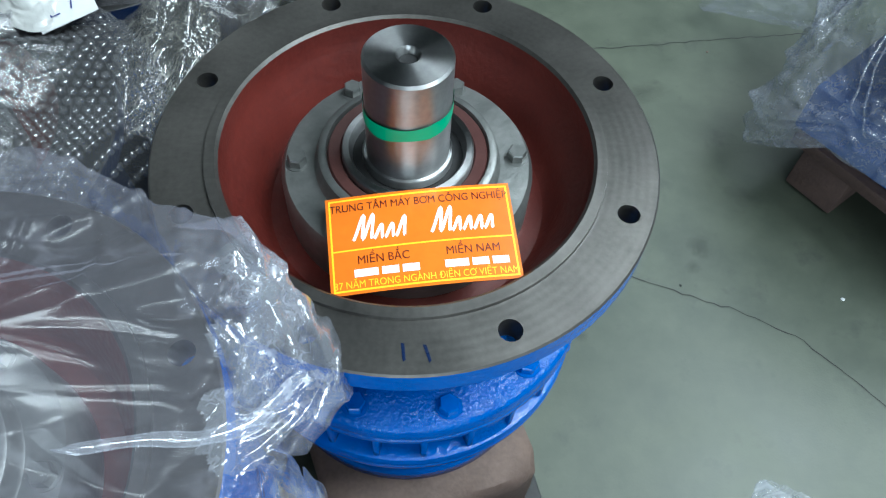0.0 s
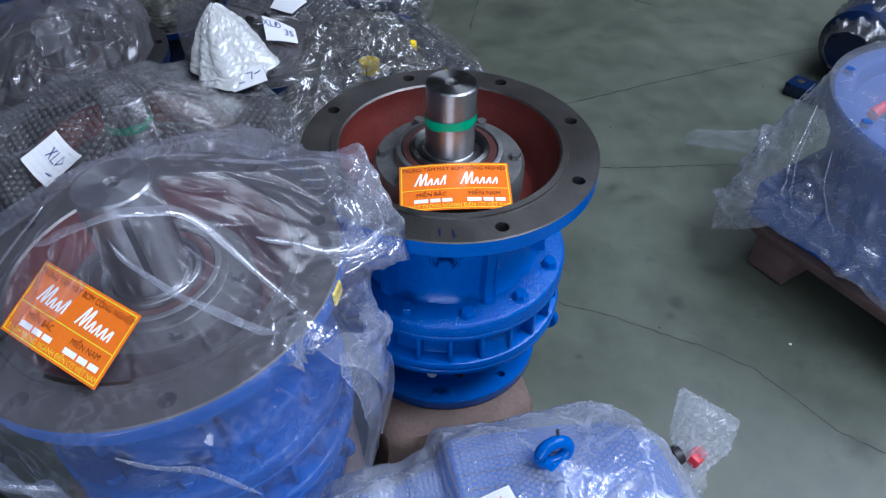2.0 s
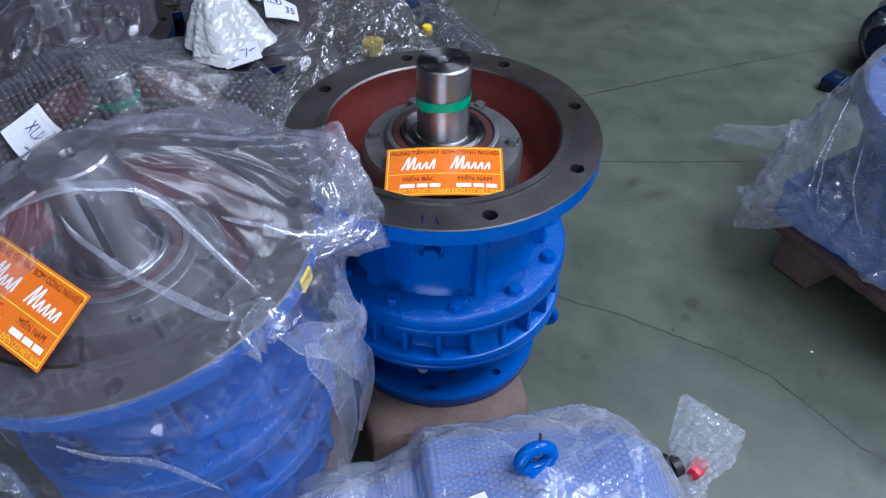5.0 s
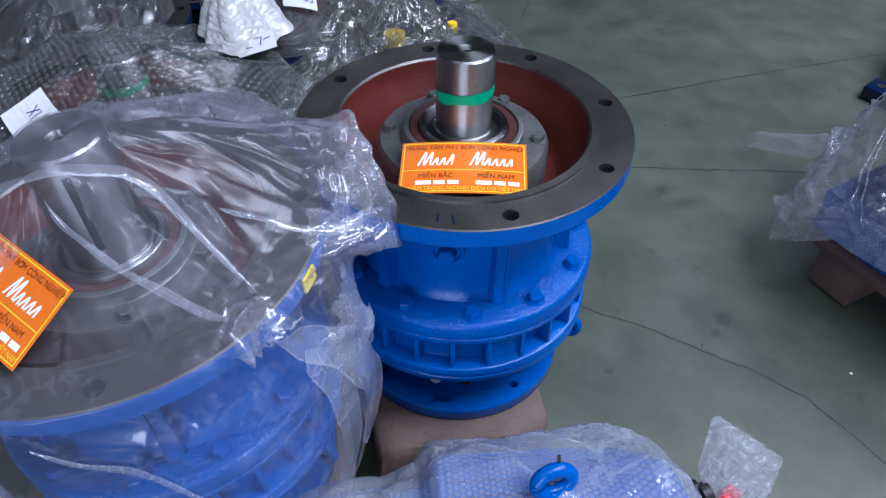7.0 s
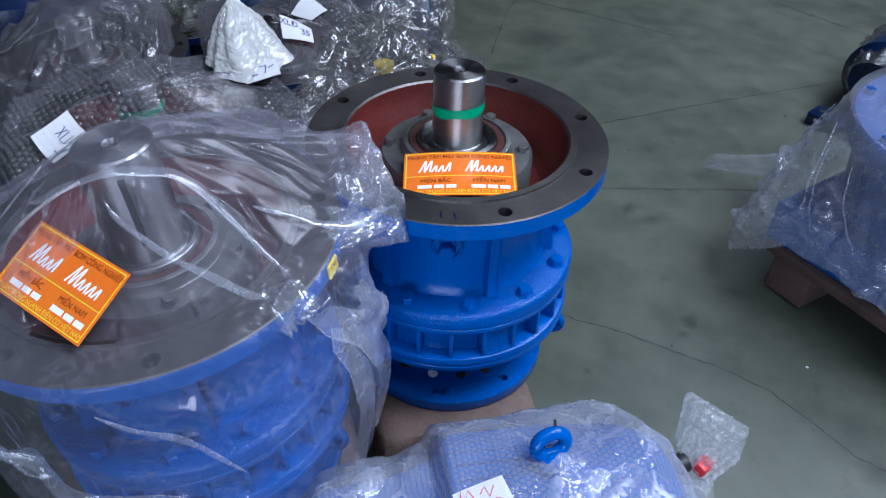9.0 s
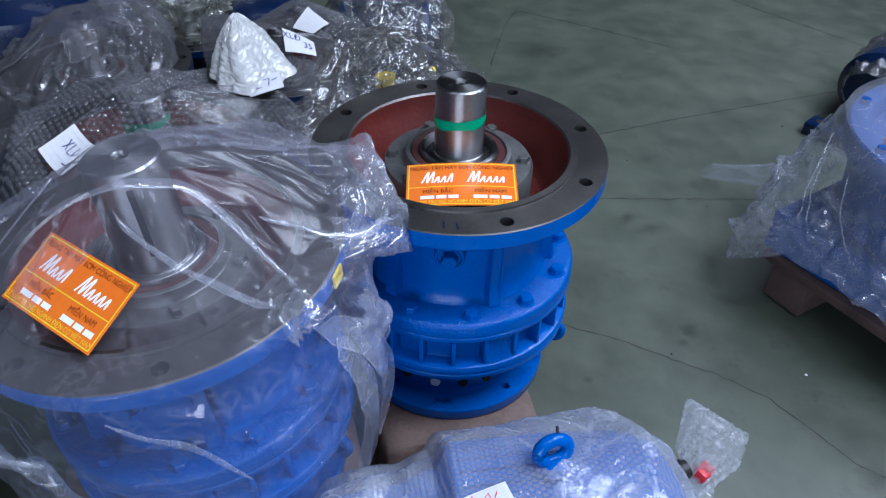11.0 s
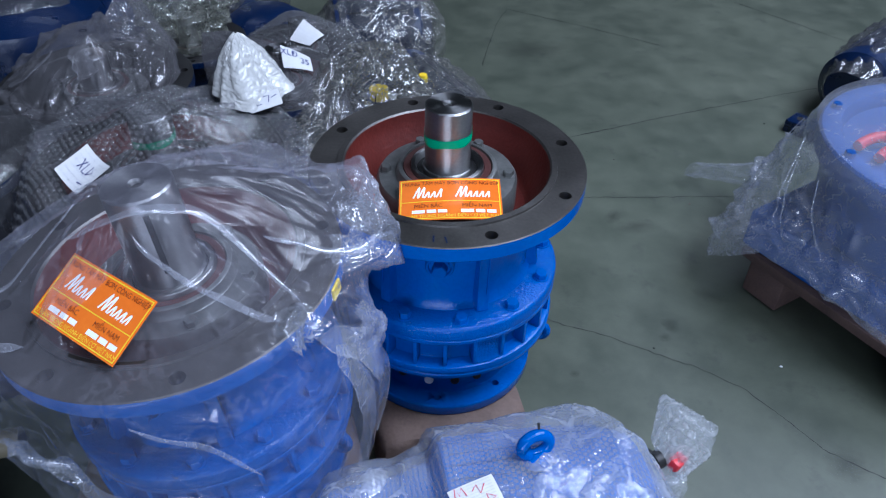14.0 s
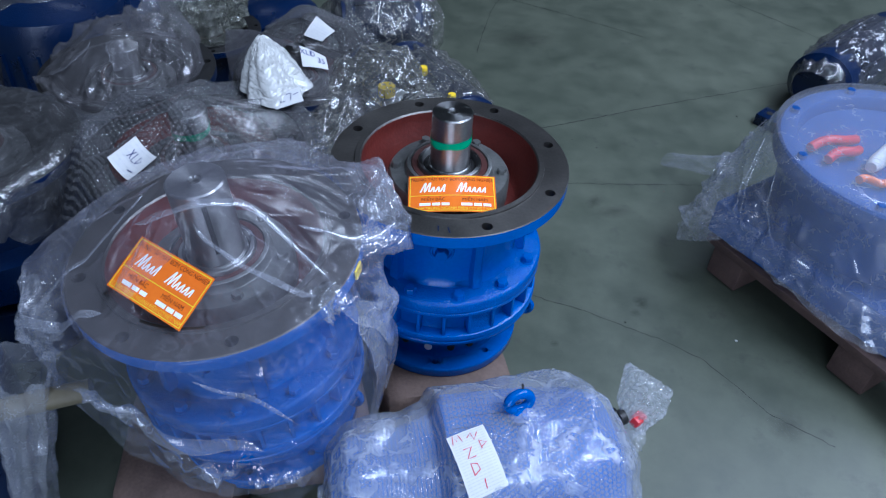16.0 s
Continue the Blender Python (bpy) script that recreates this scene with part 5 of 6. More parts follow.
def pouch(name, tie, rim, thick, mat, seed, label, category, nu=26, nv=22):
    """A flat film pouch gathered along a tie line and open along a far rim: two crumpled layers joined at their sides."""
    tie, rim = [np.array(p) for p in tie], np.array(rim)
    run = np.r_[0, np.cumsum(np.linalg.norm(np.diff(rim, axis=0), axis=1))]
    run = run / run[-1]
    rng = np.random.RandomState(seed)
    layers = []
    for side in (-1, 1):
        k = np.linspace(0, 1, nu)
        far = np.stack([np.interp(k, run, rim[:, i]) for i in range(3)], 1)
        near = tie[0] + (tie[1] - tie[0]) * k[:, None]
        v = np.linspace(0, 1, nv)[:, None, None]
        g = near[None] + (far - near)[None] * v
        n = np.cross(rim[1] - rim[0], tie[1] - rim[0])
        n /= np.linalg.norm(n)
        belly = thick * side * np.sin(np.pi * k)[None, :] * (0.25 + 0.75 * np.sin(np.pi * np.minimum(1, v[..., 0] * 0.75)))
        gathers = 0.0035 * np.sin(k * 44 + side)[None, :] * (1 - 0.7 * v[..., 0])
        layers.append(g + n * (belly + gathers)[..., None] + rng.uniform(-0.0026, 0.0026, g.shape) * np.sin(np.pi * k)[None, :, None])
    grid = np.concatenate([layers[0], layers[1][:, ::-1][:, 1:-1]], 1)
    ob = mesh_object(name, grid.reshape(-1, 3), net_faces(grid.shape[1], nv, True), mat)
    creased(ob, seed, 0.1, 1.0, levels=1)
    return tagged(ob, label, category)


pouch("film_tail", ((0.314, -0.238, 0.262), (0.344, -0.283, 0.205)), ((0.322, -0.203, 0.308), (0.329, -0.200, 0.312), (0.406, -0.223, 0.280), (0.400, -0.250, 0.240)), 0.013, BUBBLE_WRAP, 5, "gathered milky film end tied round a shaft stub", "film tail")
pouch("film_tail", ((0.334, -0.270, 0.222), (0.348, -0.284, 0.203)), ((0.372, -0.262, 0.215), (0.366, -0.288, 0.190), (0.352, -0.292, 0.184)), 0.008, BUBBLE_WRAP, 9, "short gathered milky film end below a tie", "film tail", 14, 10)
bm = tube([(0, 0, 0), (0.040, 0, 0)], 0.0125, 20)
stub = part("shaft_stub", bm, DARK_IRON, motor, "dark steel shaft stub", smooth=True)
stub.location = (0.20, 0.075, 0.03)
stub.rotation_euler.z = radians(18)
bm = bmesh.new()
box(bm, 0.028, 0.02, 0.018, Matrix(), 0.005)
cap = part("shaft_cap", bm, RED_PLASTIC, motor, "red plastic shaft cap", smooth=True)
cap.matrix_local = MOTOR.inverted() @ pose(0.354, -0.256, 0.234, 10, 10, 48)


bm = tube([(0, 0, 0), (0.010, 0.006, 0.001)], 0.0135, 24)
band = part("tie_band", bm, DARK_IRON, motor, "dark grey tape round the film end", smooth=True)
band.matrix_local = MOTOR.inverted() @ pose(0.320, -0.262, 0.238, 0, 0, 0)


def pen(points, size, x=0.0, y=0.0, wide=0.0014):
    return stroke([(x + a * size, y + b * size) for a, b in points], wide)


def on_motor(x, y):
    q = MOTOR.inverted() @ Vector((x, y, 0))
    r = motor_r(min(max(q.x, -0.2449), 0.2159)) + 0.018
    return MZ + math.sqrt(max(1e-4, r * r - q.y * q.y))


scrawl = [pen([(0, 0), (0.3, 1), (0.5, 0.2), (0.9, 0.9), (1.1, 0)], 0.013, -0.024, 0.030, 0.0013), pen([(0, 0.5), (0.6, 1), (0.7, 0), (1.4, 0.8)], 0.012, -0.002, 0.026, 0.0013),
          pen([(0, 0), (0, 1), (0.7, 0.5), (0, 0.2)], 0.013, 0.012, 0.010, 0.0014), pen([(0, 1), (0.9, 1), (0.1, 0), (1.0, 0)], 0.014, -0.014, 0.004, 0.0015),
          pen([(0.2, 0), (0.2, 1.1), (0.8, 0.9), (0.9, 0.3), (0.2, 0)], 0.014, -0.014, -0.018, 0.0015), pen([(0.4, 0), (0.5, 1.0)], 0.012, -0.006, -0.038, 0.0015)]
paper("paper_label", "white printed paper slip with red handwriting on bubble film", (0.082, -0.452), 28, 0.057, 0.088, on_motor, scrawl, 22, RED_INK)


# ---- the wrapped units behind ----
def low_unit(x, y, zf, scale=1.0, label="blue gear unit under a wrap, standing on the floor", red=RED, tape=True, shaft_top=0.093):
    # Rear units take darkened blue and iron for the shade they stand in.
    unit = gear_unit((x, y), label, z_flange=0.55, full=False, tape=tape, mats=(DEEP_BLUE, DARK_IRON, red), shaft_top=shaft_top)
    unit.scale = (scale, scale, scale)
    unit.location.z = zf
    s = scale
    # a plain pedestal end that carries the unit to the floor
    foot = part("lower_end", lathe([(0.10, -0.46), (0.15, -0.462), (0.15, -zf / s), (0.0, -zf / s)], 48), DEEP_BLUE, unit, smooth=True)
    return [(x, y, 0.2 * s, 0.2 * s, zf - 0.12, zf + 0.003), (x, y, 0.10 * s, 0.10 * s, zf - 0.07, zf), (x, y, 0.033 * s, 0.033 * s, zf - 0.02, zf + shaft_top * s),
            (x, y, 0.15 * s, 0.15 * s, 0.0, zf - 0.10)]


low_unit(-0.470, 0.076, 0.468, label="blue gear unit with taped shaft under bubble film", shaft_top=0.088)
wrap3 = tent_sheet("bubble_wrap", (-0.472, 0.085), 0.562, 0.036, 0.205, 0.478, 0.56, 0.50, 12,
                   [(20, 22, 1.0), (48, 20, 0.9), (78, 26, 1.0), (112, 24, 0.9), (150, 22, 1.0), (182, 24, 0.95), (222, 26, 0.9), (262, 28, 0.7), (300, 24, 0.95), (335, 20, 0.8)],
                   BUBBLE_FILM, 6, bubbles=0.0098, bubble_mat=BUBBLE)
tagged(wrap3, "clear bubble film laid over a taped shaft and flange", "bubble wrap")
paper("paper_label", "white paper slip with blue handwriting on bubble film", (-0.530, -0.040), -40, 0.066, 0.056, film_height(wrap3),
      [pen([(0, 0), (0.5, 1)], 0.016, -0.016, -0.002), pen([(0, 1), (0.5, 0)], 0.016, -0.016, -0.002), pen([(0, 1), (0, 0), (0.5, 0)], 0.016, -0.004, -0.002), pen([(0, 0), (0, 1), (0.5, 0.5), (0, 0)], 0.016, 0.007, -0.002), pen([(0, 0), (0.9, 0.1)], 0.014, 0.008, -0.016)], 6)

# Dark iron replaces the red bowl so the inside reads as shaded.
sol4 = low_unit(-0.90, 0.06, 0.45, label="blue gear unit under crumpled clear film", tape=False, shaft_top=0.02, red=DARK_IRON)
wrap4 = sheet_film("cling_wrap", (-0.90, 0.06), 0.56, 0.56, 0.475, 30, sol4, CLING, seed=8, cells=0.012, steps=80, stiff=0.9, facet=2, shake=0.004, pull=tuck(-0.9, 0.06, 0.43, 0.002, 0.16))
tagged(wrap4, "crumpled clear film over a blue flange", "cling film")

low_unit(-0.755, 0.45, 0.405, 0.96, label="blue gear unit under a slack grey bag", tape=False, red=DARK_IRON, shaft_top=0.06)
bag5 = slack_bag("plastic_bag", Matrix.Translation((-0.755, 0.45, 0.405)), 0.107, 0.05,
                 reach=[(0, 0.12), (30, 0.13), (75, 0.10), (120, 0.13), (170, 0.165), (215, 0.175), (260, 0.17), (300, 0.165), (340, 0.13)],
                 edge=[(0, 0.080), (30, 0.085), (55, 0.10), (68, 0.155), (80, 0.10), (120, 0.075), (170, 0.020), (215, 0.007), (260, 0.007), (300, 0.015), (340, 0.055)],
                 hem=[(0, 0.165), (60, 0.165), (120, 0.175), (180, 0.18), (240, 0.18), (300, 0.17)],
                 low=[(0, 0.006), (60, 0.006), (120, 0.0), (180, -0.035), (240, -0.045), (300, -0.01)],
                 ridges=[(10, 20, 30, 1.0), (75, 75, 22, 1.0), (150, 140, 30, 0.9), (200, 205, 26, 0.8), (285, 280, 30, 0.7), (330, 335, 24, 0.9)],
                 steep=[(0, 1.2), (120, 1.3), (250, 1.7)], bulge=[(0, 0.012)], crush=[(75, -0.01, 12, 0.02, 20, 0.014), (250, 0.0, 40, 0.03, 40, 0.016), (0, 0.0, 30, 0.03, 30, 0.014), (290, -0.05, 40, 0.03, 24, 0.014)],
                 mat=FILM_SOFT, fold_mat=FILM_SOFT, seed=8, shelf=(0.17, 0.006), nu=240, nt=54, ns=26, wrinkles=90, crease_gain=2.4,
                 folds=[[(-10, 0.1, 0.012), (5, 0.5, 0.016), (10, 1.0, 0.02)], [(-80, 0.05, 0.03), (-65, 0.5, 0.04)], [(-125, 0.1, 0.01), (-150, 0.9, 0.014)]])
tagged(bag5, "slack clear bag over a shaft end", "plastic bag")

low_unit(-0.665, 0.735, 0.372, 0.66, label="blue gear unit with a film-wrapped shaft", tape=False, red=DARK_IRON)


def lump(name, at, r, h, mat, seed, label, category, ridge=0.014, scale=16.0, lean=(0, 0), sharp=0.6, bubbles=0.0, base=1.0, waist=0.0, stretch=(1, 1, 1), facet=0.0055):
    """A tied, wrapped end: wide at its foot, drawn in to a crumpled tip."""
    def shape(u, v):
        a = 2 * math.pi * u
        k = r * (base * (1 - v) ** sharp + 0.03 * (v > 0.97)) * (1 - waist * math.sin(math.pi * v))
        q = 1 + 0.10 * math.sin(3 * a + seed) + 0.06 * math.sin(8 * a + 2 * seed + 4 * v)
        return (at[0] + k * q * math.cos(a) + lean[0] * v, at[1] + k * q * math.sin(a) + lean[1] * v, at[2] + h * v + 0.0 * a)
    ob = wrap_film(name, shape, 64, 34, mat, ridge=ridge * 0.6, scale=scale, seed=seed, stretch=stretch, facet=facet)
    return tagged(ob, label, category)


GREEN_CLING = film_material("greenish_cling_film", haze=0.26, tint=(0.60, 0.61, 0.53), crease=18.0, bump=0.7, rough=0.09, gloss=2.4, white=0.25, see=(0.64, 0.65, 0.61))
fan_tail("cling_wrap", (-0.655, 0.700, 0.374), (-0.650, 0.715, 0.53), 0.055, 0.12, 0.11, GREEN_CLING, 3, "greenish crumpled film wrapped round a shaft", "cling film", facet=0.011, ridge=0.012)

sol7 = low_unit(-0.385, 0.68, 0.40, 0.62, label="small gear unit under bubble film", tape=False, red=DARK_IRON)
wrap7 = sheet_film("bubble_wrap", (-0.385, 0.68), 0.50, 0.46, 0.472, 20, sol7, BUBBLE_FILM, seed=12, cells=0.015, steps=90, stiff=0.9, bubbles=0.0125, bubble_mat=BUBBLE, pull=tuck(-0.385, 0.68, 0.38, 0.002, 0.11))
tagged(wrap7, "bubble film over a small gear unit", "bubble wrap")
paper("paper_label", "white paper slip with small print on bubble film", (-0.352, 0.625), -20, 0.05, 0.06, film_height(wrap7), (), 6)

sol8 = low_unit(-0.345, 0.37, 0.475, 0.66, label="gear unit with red primer under a clear bag", tape=False)
bag8 = bag_film("plastic_bag", (-0.33, 0.37), 0.50, 0.24, 0.555, -25, sol8, FILM_SOFT, seed=14, cells=0.012, steps=70, stiff=0.9, facet=3, shake=0.004)
tagged(bag8, "clear bag over a small red-primed gear unit", "plastic bag")
paper("paper_label", "white paper slip with blue handwriting on a clear bag", (-0.302, 0.345), 20, 0.052, 0.036, film_height(bag8),
      [letters("XLĐ", 0.016, -0.012, 0.006), letters("35", 0.016, 0.014, -0.004)], 0, BLUE_INK)
foam = lump("foam_wrap", (-0.357, 0.238, 0.514), 0.065, 0.076, FOAM, 6, "white foam sheet wrapped to a crumpled tip", "foam wrap", ridge=0.0045, scale=34, lean=(-0.036, 0.066), sharp=0.66, facet=0.0010)
paper("paper_label", "white paper slip with faint blue handwriting on foam", (-0.322, 0.192), 28, 0.055, 0.034, lambda x, y: 0.520 + 0.35 * (y - 0.192),
      [pen([(0, 1), (0, 0), (0.6, 0)], 0.014, -0.014, -0.006), pen([(0, 1), (0.7, 1), (0.4, 0)], 0.014, 0.0, -0.006), pen([(0, 0), (0.7, 0.2)], 0.014, 0.012, 0.002)])

# crumpled film ends between the units
lump("cling_wrap", (-0.155, 0.37, 0.30), 0.125, 0.23, LUMP, 7, "crumpled clear film round a motor end", "cling film", ridge=0.038, scale=10, sharp=0.36)
sm = thing("motor_end", (-0.155, 0.36, 0), "grey motor end under crumpled film, standing on the floor", "motor end")
part("housing", lathe([(0, 0), (0.10, 0), (0.10, 0.36), (0.09, 0.40), (0.05, 0.44), (0, 0.45)], 48), GREY_IRON, sm, smooth=True)
part("terminal", lathe([(0, 0.45), (0.018, 0.45), (0.018, 0.47), (0, 0.47)], 20), YELLOW, sm, "yellow plastic plug", smooth=True)
fan_tail("film_twist", (-0.238, 0.40, 0.485), (-0.262, 0.150, 0.405), 0.032, 0.055, 0.034, LUMP, 11, "twisted clear film end hanging between two units", "film twist")
lump("cling_wrap", (-0.07, 0.30, 0.34), 0.085, 0.15, LUMP, 15, "crumpled clear film beside a flange", "cling film", ridge=0.03, scale=12, sharp=0.4)
bm = lathe([(0, 0), (0.07, 0), (0.07, 0.34), (0.05, 0.42), (0, 0.43)], 40)
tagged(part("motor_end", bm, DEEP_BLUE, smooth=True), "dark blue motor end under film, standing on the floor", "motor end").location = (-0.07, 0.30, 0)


def lying_motor(a, b, r, mat, label, seed, film, ridge=0.02):
    a, b = Vector(a), Vector(b)
    d = b - a
    q = d.to_track_quat("Z", "Y").to_matrix().to_4x4()
    ob = thing("electric_motor", (0, 0, 0), label, "electric motor")
    L = d.length
    body = part("motor_body", lathe([(0, 0), (r * 0.7, 0), (r * 0.95, 0.02), (r * 0.97, L - 0.04), (r * 0.6, L), (0, L)], 48), mat, ob, smooth=True)
    body.matrix_local = Matrix.Translation(a) @ q
    for k in range(18):
        bm = bmesh.new()
        box(bm, 0.006, 0.004, L * 0.6, Matrix.Translation((r * 0.97, 0, L * 0.5)))
        fin = part("cooling_fin", bm, mat, ob)
        fin.matrix_local = Matrix.Translation(a) @ q @ pose(0, 0, 0, 0, 0, 20 * k)
    for k in (0.25, 0.75):
        p = a.lerp(b, k)
        bm = bmesh.new()
        box(bm, r * 1.5, 0.05, p.z, Matrix(), 0.005)
        foot = part("foot", bm, mat, ob, smooth=True)
        foot.matrix_local = pose(p.x, p.y, p.z / 2, 0, 0, math.degrees(math.atan2(d.y, d.x)) + 90)

    def shape(u, v):
        w = 2 * math.pi * u
        k = (r * 1.08) * math.sin(math.pi * min(max(v, 0.02), 0.98)) ** 0.28
        return (Matrix.Translation(a) @ q @ Vector((k * math.cos(w), k * math.sin(w), -0.03 + (L + 0.06) * v)))[:]
    tagged(wrap_film("cling_wrap", shape, 44, 26, film, ridge=ridge * 0.7, scale=12, seed=seed, facet=0.008), "crumpled clear film round a motor", "cling film")
    return ob


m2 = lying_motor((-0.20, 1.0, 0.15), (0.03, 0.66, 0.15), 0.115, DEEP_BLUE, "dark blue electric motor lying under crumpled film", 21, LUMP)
for x, y, z in ((-0.115, 0.80, 0.272), (-0.03, 0.70, 0.255)):
    bm = lathe([(0, 0.012), (0.010, 0.011), (0.013, 0.0), (0.012, -0.01), (0, -0.012)], 16)
    part("cable_gland", bm, YELLOW, m2, "yellow plastic cable plug", smooth=True).location = (x, y, z)
fan_tail("film_tail", (0.03, 0.66, 0.16), (0.11, 0.66, 0.05), 0.05, 0.08, 0.03, FILM_SOFT, 4, "clear film end lying on the floor", "film tail")

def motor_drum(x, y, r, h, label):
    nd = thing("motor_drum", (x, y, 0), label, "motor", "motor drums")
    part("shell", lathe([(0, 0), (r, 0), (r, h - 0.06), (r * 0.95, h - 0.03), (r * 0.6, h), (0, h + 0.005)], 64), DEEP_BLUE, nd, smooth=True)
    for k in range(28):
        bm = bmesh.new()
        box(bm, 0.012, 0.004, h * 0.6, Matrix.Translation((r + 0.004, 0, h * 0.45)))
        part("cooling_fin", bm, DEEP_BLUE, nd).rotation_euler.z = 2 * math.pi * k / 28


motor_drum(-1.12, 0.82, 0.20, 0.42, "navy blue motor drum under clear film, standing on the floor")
# Two drums added as filler, to keep the gaps behind dark.
motor_drum(-0.94, 1.00, 0.16, 0.37, "added navy drum filling a dark gap among wrapped units")
motor_drum(-0.58, 1.07, 0.13, 0.31, "added navy drum filling a dark gap behind wrapped units")
sol9 = [(-1.12, 0.82, 0.212, 0.12, 0.0, 0.43)]
wrap9 = sheet_film("cling_wrap", (-1.12, 0.82), 0.80, 0.80, 0.45, 10, sol9, CLING, seed=18, cells=0.018, steps=90, stiff=0.9, facet=2, pull=tuck(-1.12, 0.82, 0.36, 0.002, 0.2))
tagged(wrap9, "clear crumpled film over a dark blue unit", "cling film")
lying_motor((-0.42, 1.12, 0.2), (-0.14, 1.2, 0.2), 0.14, DEEP_BLUE, "dark blue electric motor lying under film", 24, LUMP)
# Added filler: covers bright floor where the gap should lie in shadow.
lying_motor((-1.0, 1.25, 0.22), (-0.62, 1.3, 0.22), 0.16, DEEP_BLUE, "added blue electric motor filling the dark behind wrapped units", 26, LUMP)

# ---- beside the second unit: a pale tube and hanging film ----
tagged(part("cardboard_tube", tube([(-0.64, -0.463, 0.362), (-0.485, -0.400, 0.370)], 0.0165, 20), TUBE_BOARD, smooth=True), "pale brown cardboard tube sticking out under a bag", "tube")
bm = lathe([(0, 0), (0.125, 0), (0.125, 0.30), (0.10, 0.335), (0, 0.34)], 48)
tagged(part("motor_end", bm, DEEP_BLUE, smooth=True), "dark blue motor end under a clear bag, standing on the floor", "motor end").location = (-0.80, -0.36, 0)
fan_tail("film_tail", (-0.572, -0.412, 0.425), (-0.640, -0.436, 0.05), 0.044, 0.066, 0.022, CRUSHED, 23, "pleated clear film end hanging beside a timber", "film tail", facet=0.004, ridge=0.006)

# ---- the bagged unit on a pallet, across the aisle ----
pallet = thing("pallet", (1.15, 0.265, 0), "worn brown wooden pallet under a bagged blue unit", "pallet", turn=-54)
for k in range(5):
    bm = bmesh.new()
    box(bm, 0.86, 0.115, 0.022, Matrix.Translation((0, -0.28 + 0.14 * k, 0.099)), 0.003)
    part("deck_board", bm, PALLET_WOOD, pallet, smooth=True)
for k in range(3):
    bm = bmesh.new()
    box(bm, 0.09, 0.66, 0.078, Matrix.Translation((-0.36 + 0.36 * k, 0, 0.045)), 0.004)
    part("bearer", bm, PALLET_WOOD, pallet, smooth=True)
RX, RY = 0.975, 0.39
big = thing("gear_unit", (RX, RY, 0.11), "blue gear unit on a wooden pallet under a clear bag", "gear unit")
bm = bmesh.new()
box(bm, 0.50, 0.50, 0.088, pose(0, 0, 0.0445, 0, 0, 38.6), 0.006)
part("base_plate", bm, MID_BLUE, big, "square blue cast base", smooth=True)
part("drum", lathe([(0.225, 0.088), (0.235, 0.11), (0.245, 0.20), (0.268, 0.235), (0.274, 0.245), (0.274, 0.282), (0.270, 0.287), (0.236, 0.288), (0.232, 0.284), (0.226, 0.258), (0.0, 0.256)], 96), MID_BLUE, big, smooth=True)
for k in range(8):
    hex_bolt(big, polar(0.253, 45 * k + 12, 0.288), 0.010, 0.010, MID_BLUE, 20 * k)
for a, b in (((-0.206, 0.012), (-0.092, 0.062)), ((-0.180, -0.030), (-0.100, 0.018))):
    pts = [(a[0] + (b[0] - a[0]) * i / 8, a[1] + (b[1] - a[1]) * i / 8 + 0.006 * math.sin(i * 0.8), 0.272 + 0.010 * math.sin(math.pi * i / 8)) for i in range(9)]
    part("hose", tube(pts, 0.011, 12), RED_PLASTIC, big, "short red plastic hose", smooth=True)
pts = [(-0.100 + 0.095 * i / 8, -0.055 + 0.105 * i / 8, 0.278) for i in range(9)]
part("hose", tube(pts, [0.012, 0.016, 0.018, 0.018, 0.018, 0.018, 0.017, 0.013, 0.009], 14), PAPER, big, "pale plastic bottle-shaped fitting", smooth=True)
pts = [(-0.135 + 0.075 * i / 8, -0.095 + 0.008 * math.sin(i), 0.272) for i in range(9)]
part("hose", tube(pts, 0.009, 12), ORANGE, big, "short orange plastic hose", smooth=True)
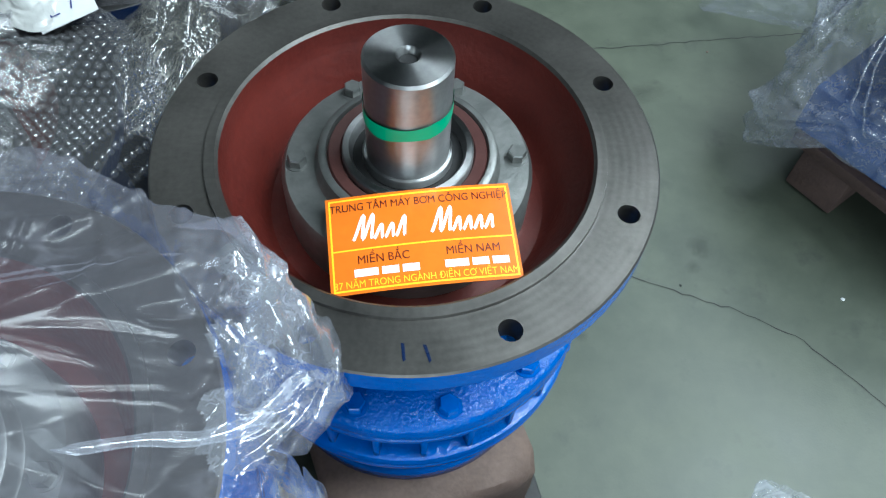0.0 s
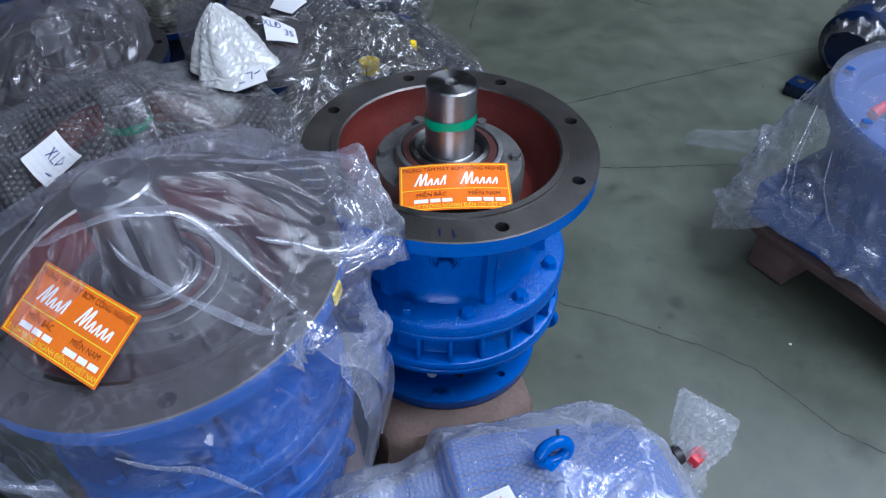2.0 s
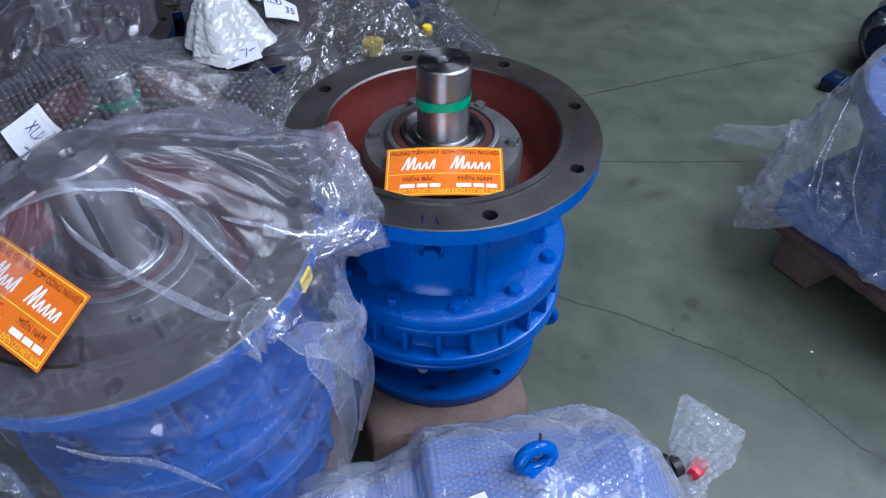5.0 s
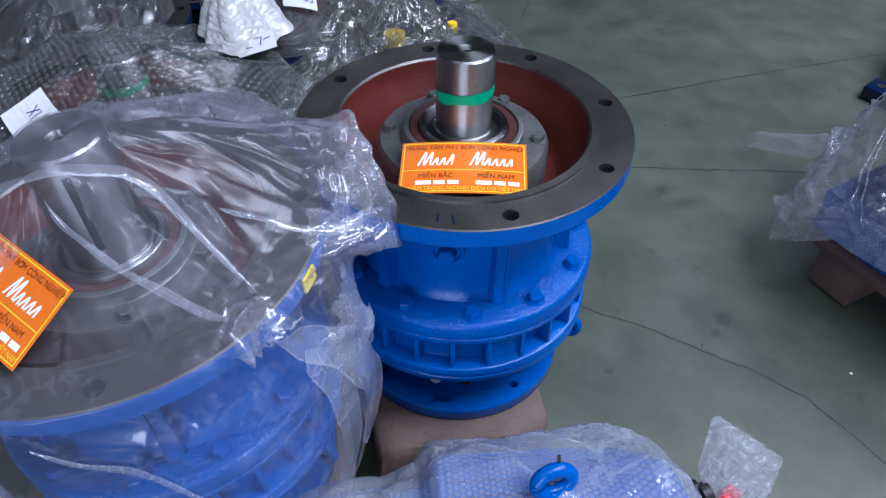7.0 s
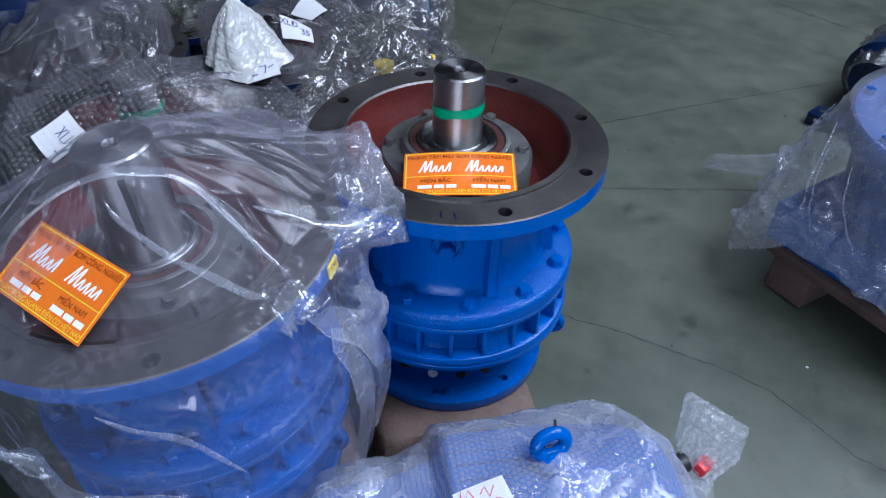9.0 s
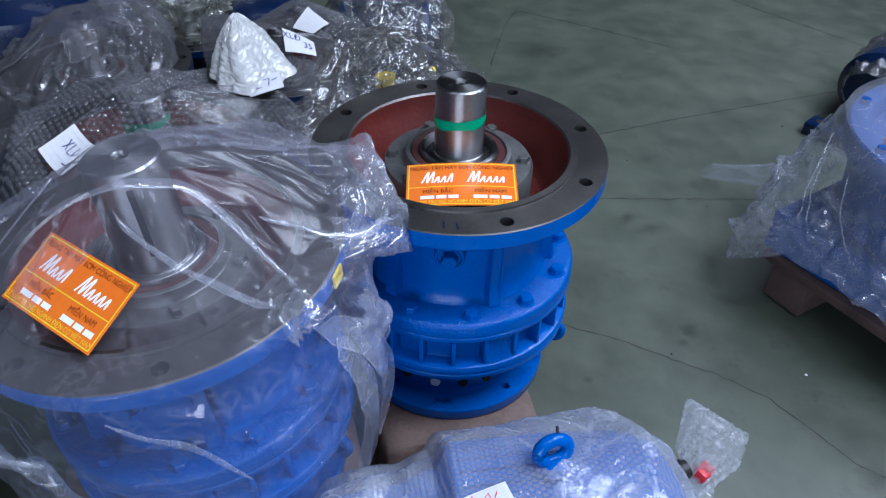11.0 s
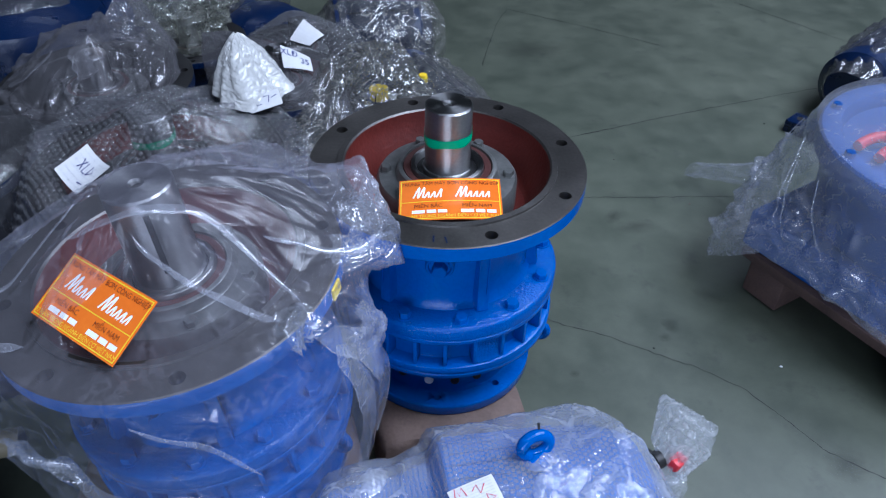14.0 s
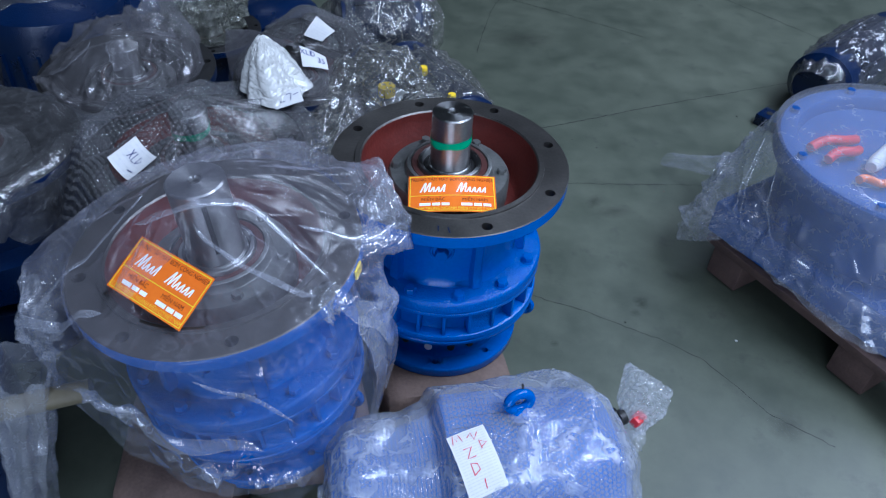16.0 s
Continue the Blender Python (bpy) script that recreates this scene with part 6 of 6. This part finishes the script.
bagr = slack_bag("plastic_bag", Matrix.Translation((RX, RY, 0.0)), 0.4065, 0.282,
                 reach=[(0, 0.300), (60, 0.295), (85, 0.345), (110, 0.30), (135, 0.305), (152, 0.345), (165, 0.362), (175, 0.362), (190, 0.318), (205, 0.290), (225, 0.292), (245, 0.33), (264, 0.36), (285, 0.31), (320, 0.295)],
                 edge=[(0, 0.215), (60, 0.22), (85, 0.215), (110, 0.23), (135, 0.255), (152, 0.255), (165, 0.222), (175, 0.215), (190, 0.222), (205, 0.226), (225, 0.226), (264, 0.215), (300, 0.22)],
                 hem=[(0, 0.33), (85, 0.36), (110, 0.35), (135, 0.35), (155, 0.365), (165, 0.395), (172, 0.412), (178, 0.385), (186, 0.335), (205, 0.300), (225, 0.305), (245, 0.345), (264, 0.375), (290, 0.33)],
                 low=[(0, 0.13), (85, 0.13), (120, 0.13), (150, 0.10), (165, 0.055), (172, 0.046), (178, 0.085), (186, 0.145), (205, 0.158), (225, 0.150), (264, 0.135), (300, 0.13)],
                 ridges=[(86, 86, 14, 1.0), (112, 110, 16, 0.8), (140, 136, 16, 1.0), (156, 152, 14, 1.0), (172, 170, 16, 1.0), (188, 186, 12, 0.7), (206, 204, 16, 0.9), (226, 226, 18, 0.7), (250, 262, 20, 1.0), (300, 300, 26, 0.8)],
                 steep=[(0, 1.8)], bulge=[(0, 0.006)], tight=[(0, 1.0)], pleat=0.007, pleats=31,
                 crush=[(152, -0.02, 5, 0.03, 40, 0.008), (172, 0.06, 5, 0.04, 50, 0.011), (190, 0.0, 8, 0.06, 40, 0.010), (160, 0.02, 6, 0.05, 40, 0.011), (215, 0.05, 14, 0.06, 34, 0.008), (165, -0.16, 25, 0.02, 30, 0.005), (212, -0.17, 20, 0.015, 24, 0.005)],
                 mat=SHEET, fold_mat=FOLD, crushed=CRUSHED, seed=41, nu=420, nt=60, ns=44, wrinkles=170,
                 folds=[[(150, 0.2, 0.004), (156, 0.7, 0.008), (162, 1.2, 0.006)], [(172, 0.10, 0.002), (180, 0.6, 0.004), (187, 1.1, 0.003)], [(176, 0.25, 0.002), (186, 0.8, 0.003), (193, 1.3, 0.002)], [(190, 0.2, 0.002), (202, 0.9, 0.004), (208, 1.2, 0.002)]])
tagged(bagr, "clear plastic sheet slack over a blue unit and its pallet", "plastic sheet")
fan_tail("film_tail", (0.745, 0.69, 0.12), (0.600, 0.835, 0.034), 0.028, 0.030, 0.010, FILM_SKIRT, 17, "twisted clear film end lying on the floor", "film tail")
foot = thing("foot_plate", (1.02, 1.09, 0), "dark blue steel foot with a bolt hole, on the floor", "steel foot", turn=-42)
bm = bmesh.new()
box(bm, 0.20, 0.07, 0.038, Matrix.Translation((0, 0, 0.0195)), 0.004)
part("plate", bm, DEEP_BLUE, foot, smooth=True)
# Hole shade drawn as a dark disc on the plate.
part("bolt_hole", lathe([(0, 0.0006), (0.011, 0.0006), (0.011, -0.003)], 24), DARK, foot).location = (-0.07, 0, 0.0386)
lying_motor((1.09, 1.17, 0.125), (1.46, 1.55, 0.135), 0.11, DEEP_BLUE, "dark blue electric motor lying under slack film", 44, CLING)

# small chips and dirt on the floor
rng = random.Random(12)
for k in range(9):
    x, y = rng.uniform(0.3, 0.9), rng.uniform(-0.2, 1.2)
    r = rng.uniform(0.0015, 0.004)
    bm = bmesh.new()
    bmesh.ops.create_icosphere(bm, subdivisions=1, radius=r)
    for v in bm.verts:
        v.co *= rng.uniform(0.6, 1.2)
        v.co.z *= 0.5
    tagged(part("debris_chip", bm, rng.choice((WOOD, DARK, PAPER))), "small chip of dirt on the concrete floor", "debris", "debris on the floor").location = (x, y, r * 0.3)

bm = bmesh.new()
box(bm, 0.003, 0.022, 0.016, Matrix(), 0.001)
tape = part("tape_scrap", bm, YELLOW, bagged_unit, "scrap of yellow tape on the rim")
tape.matrix_local = pose(*polar(0.2025, -8, -0.012), 0, 0, -8)
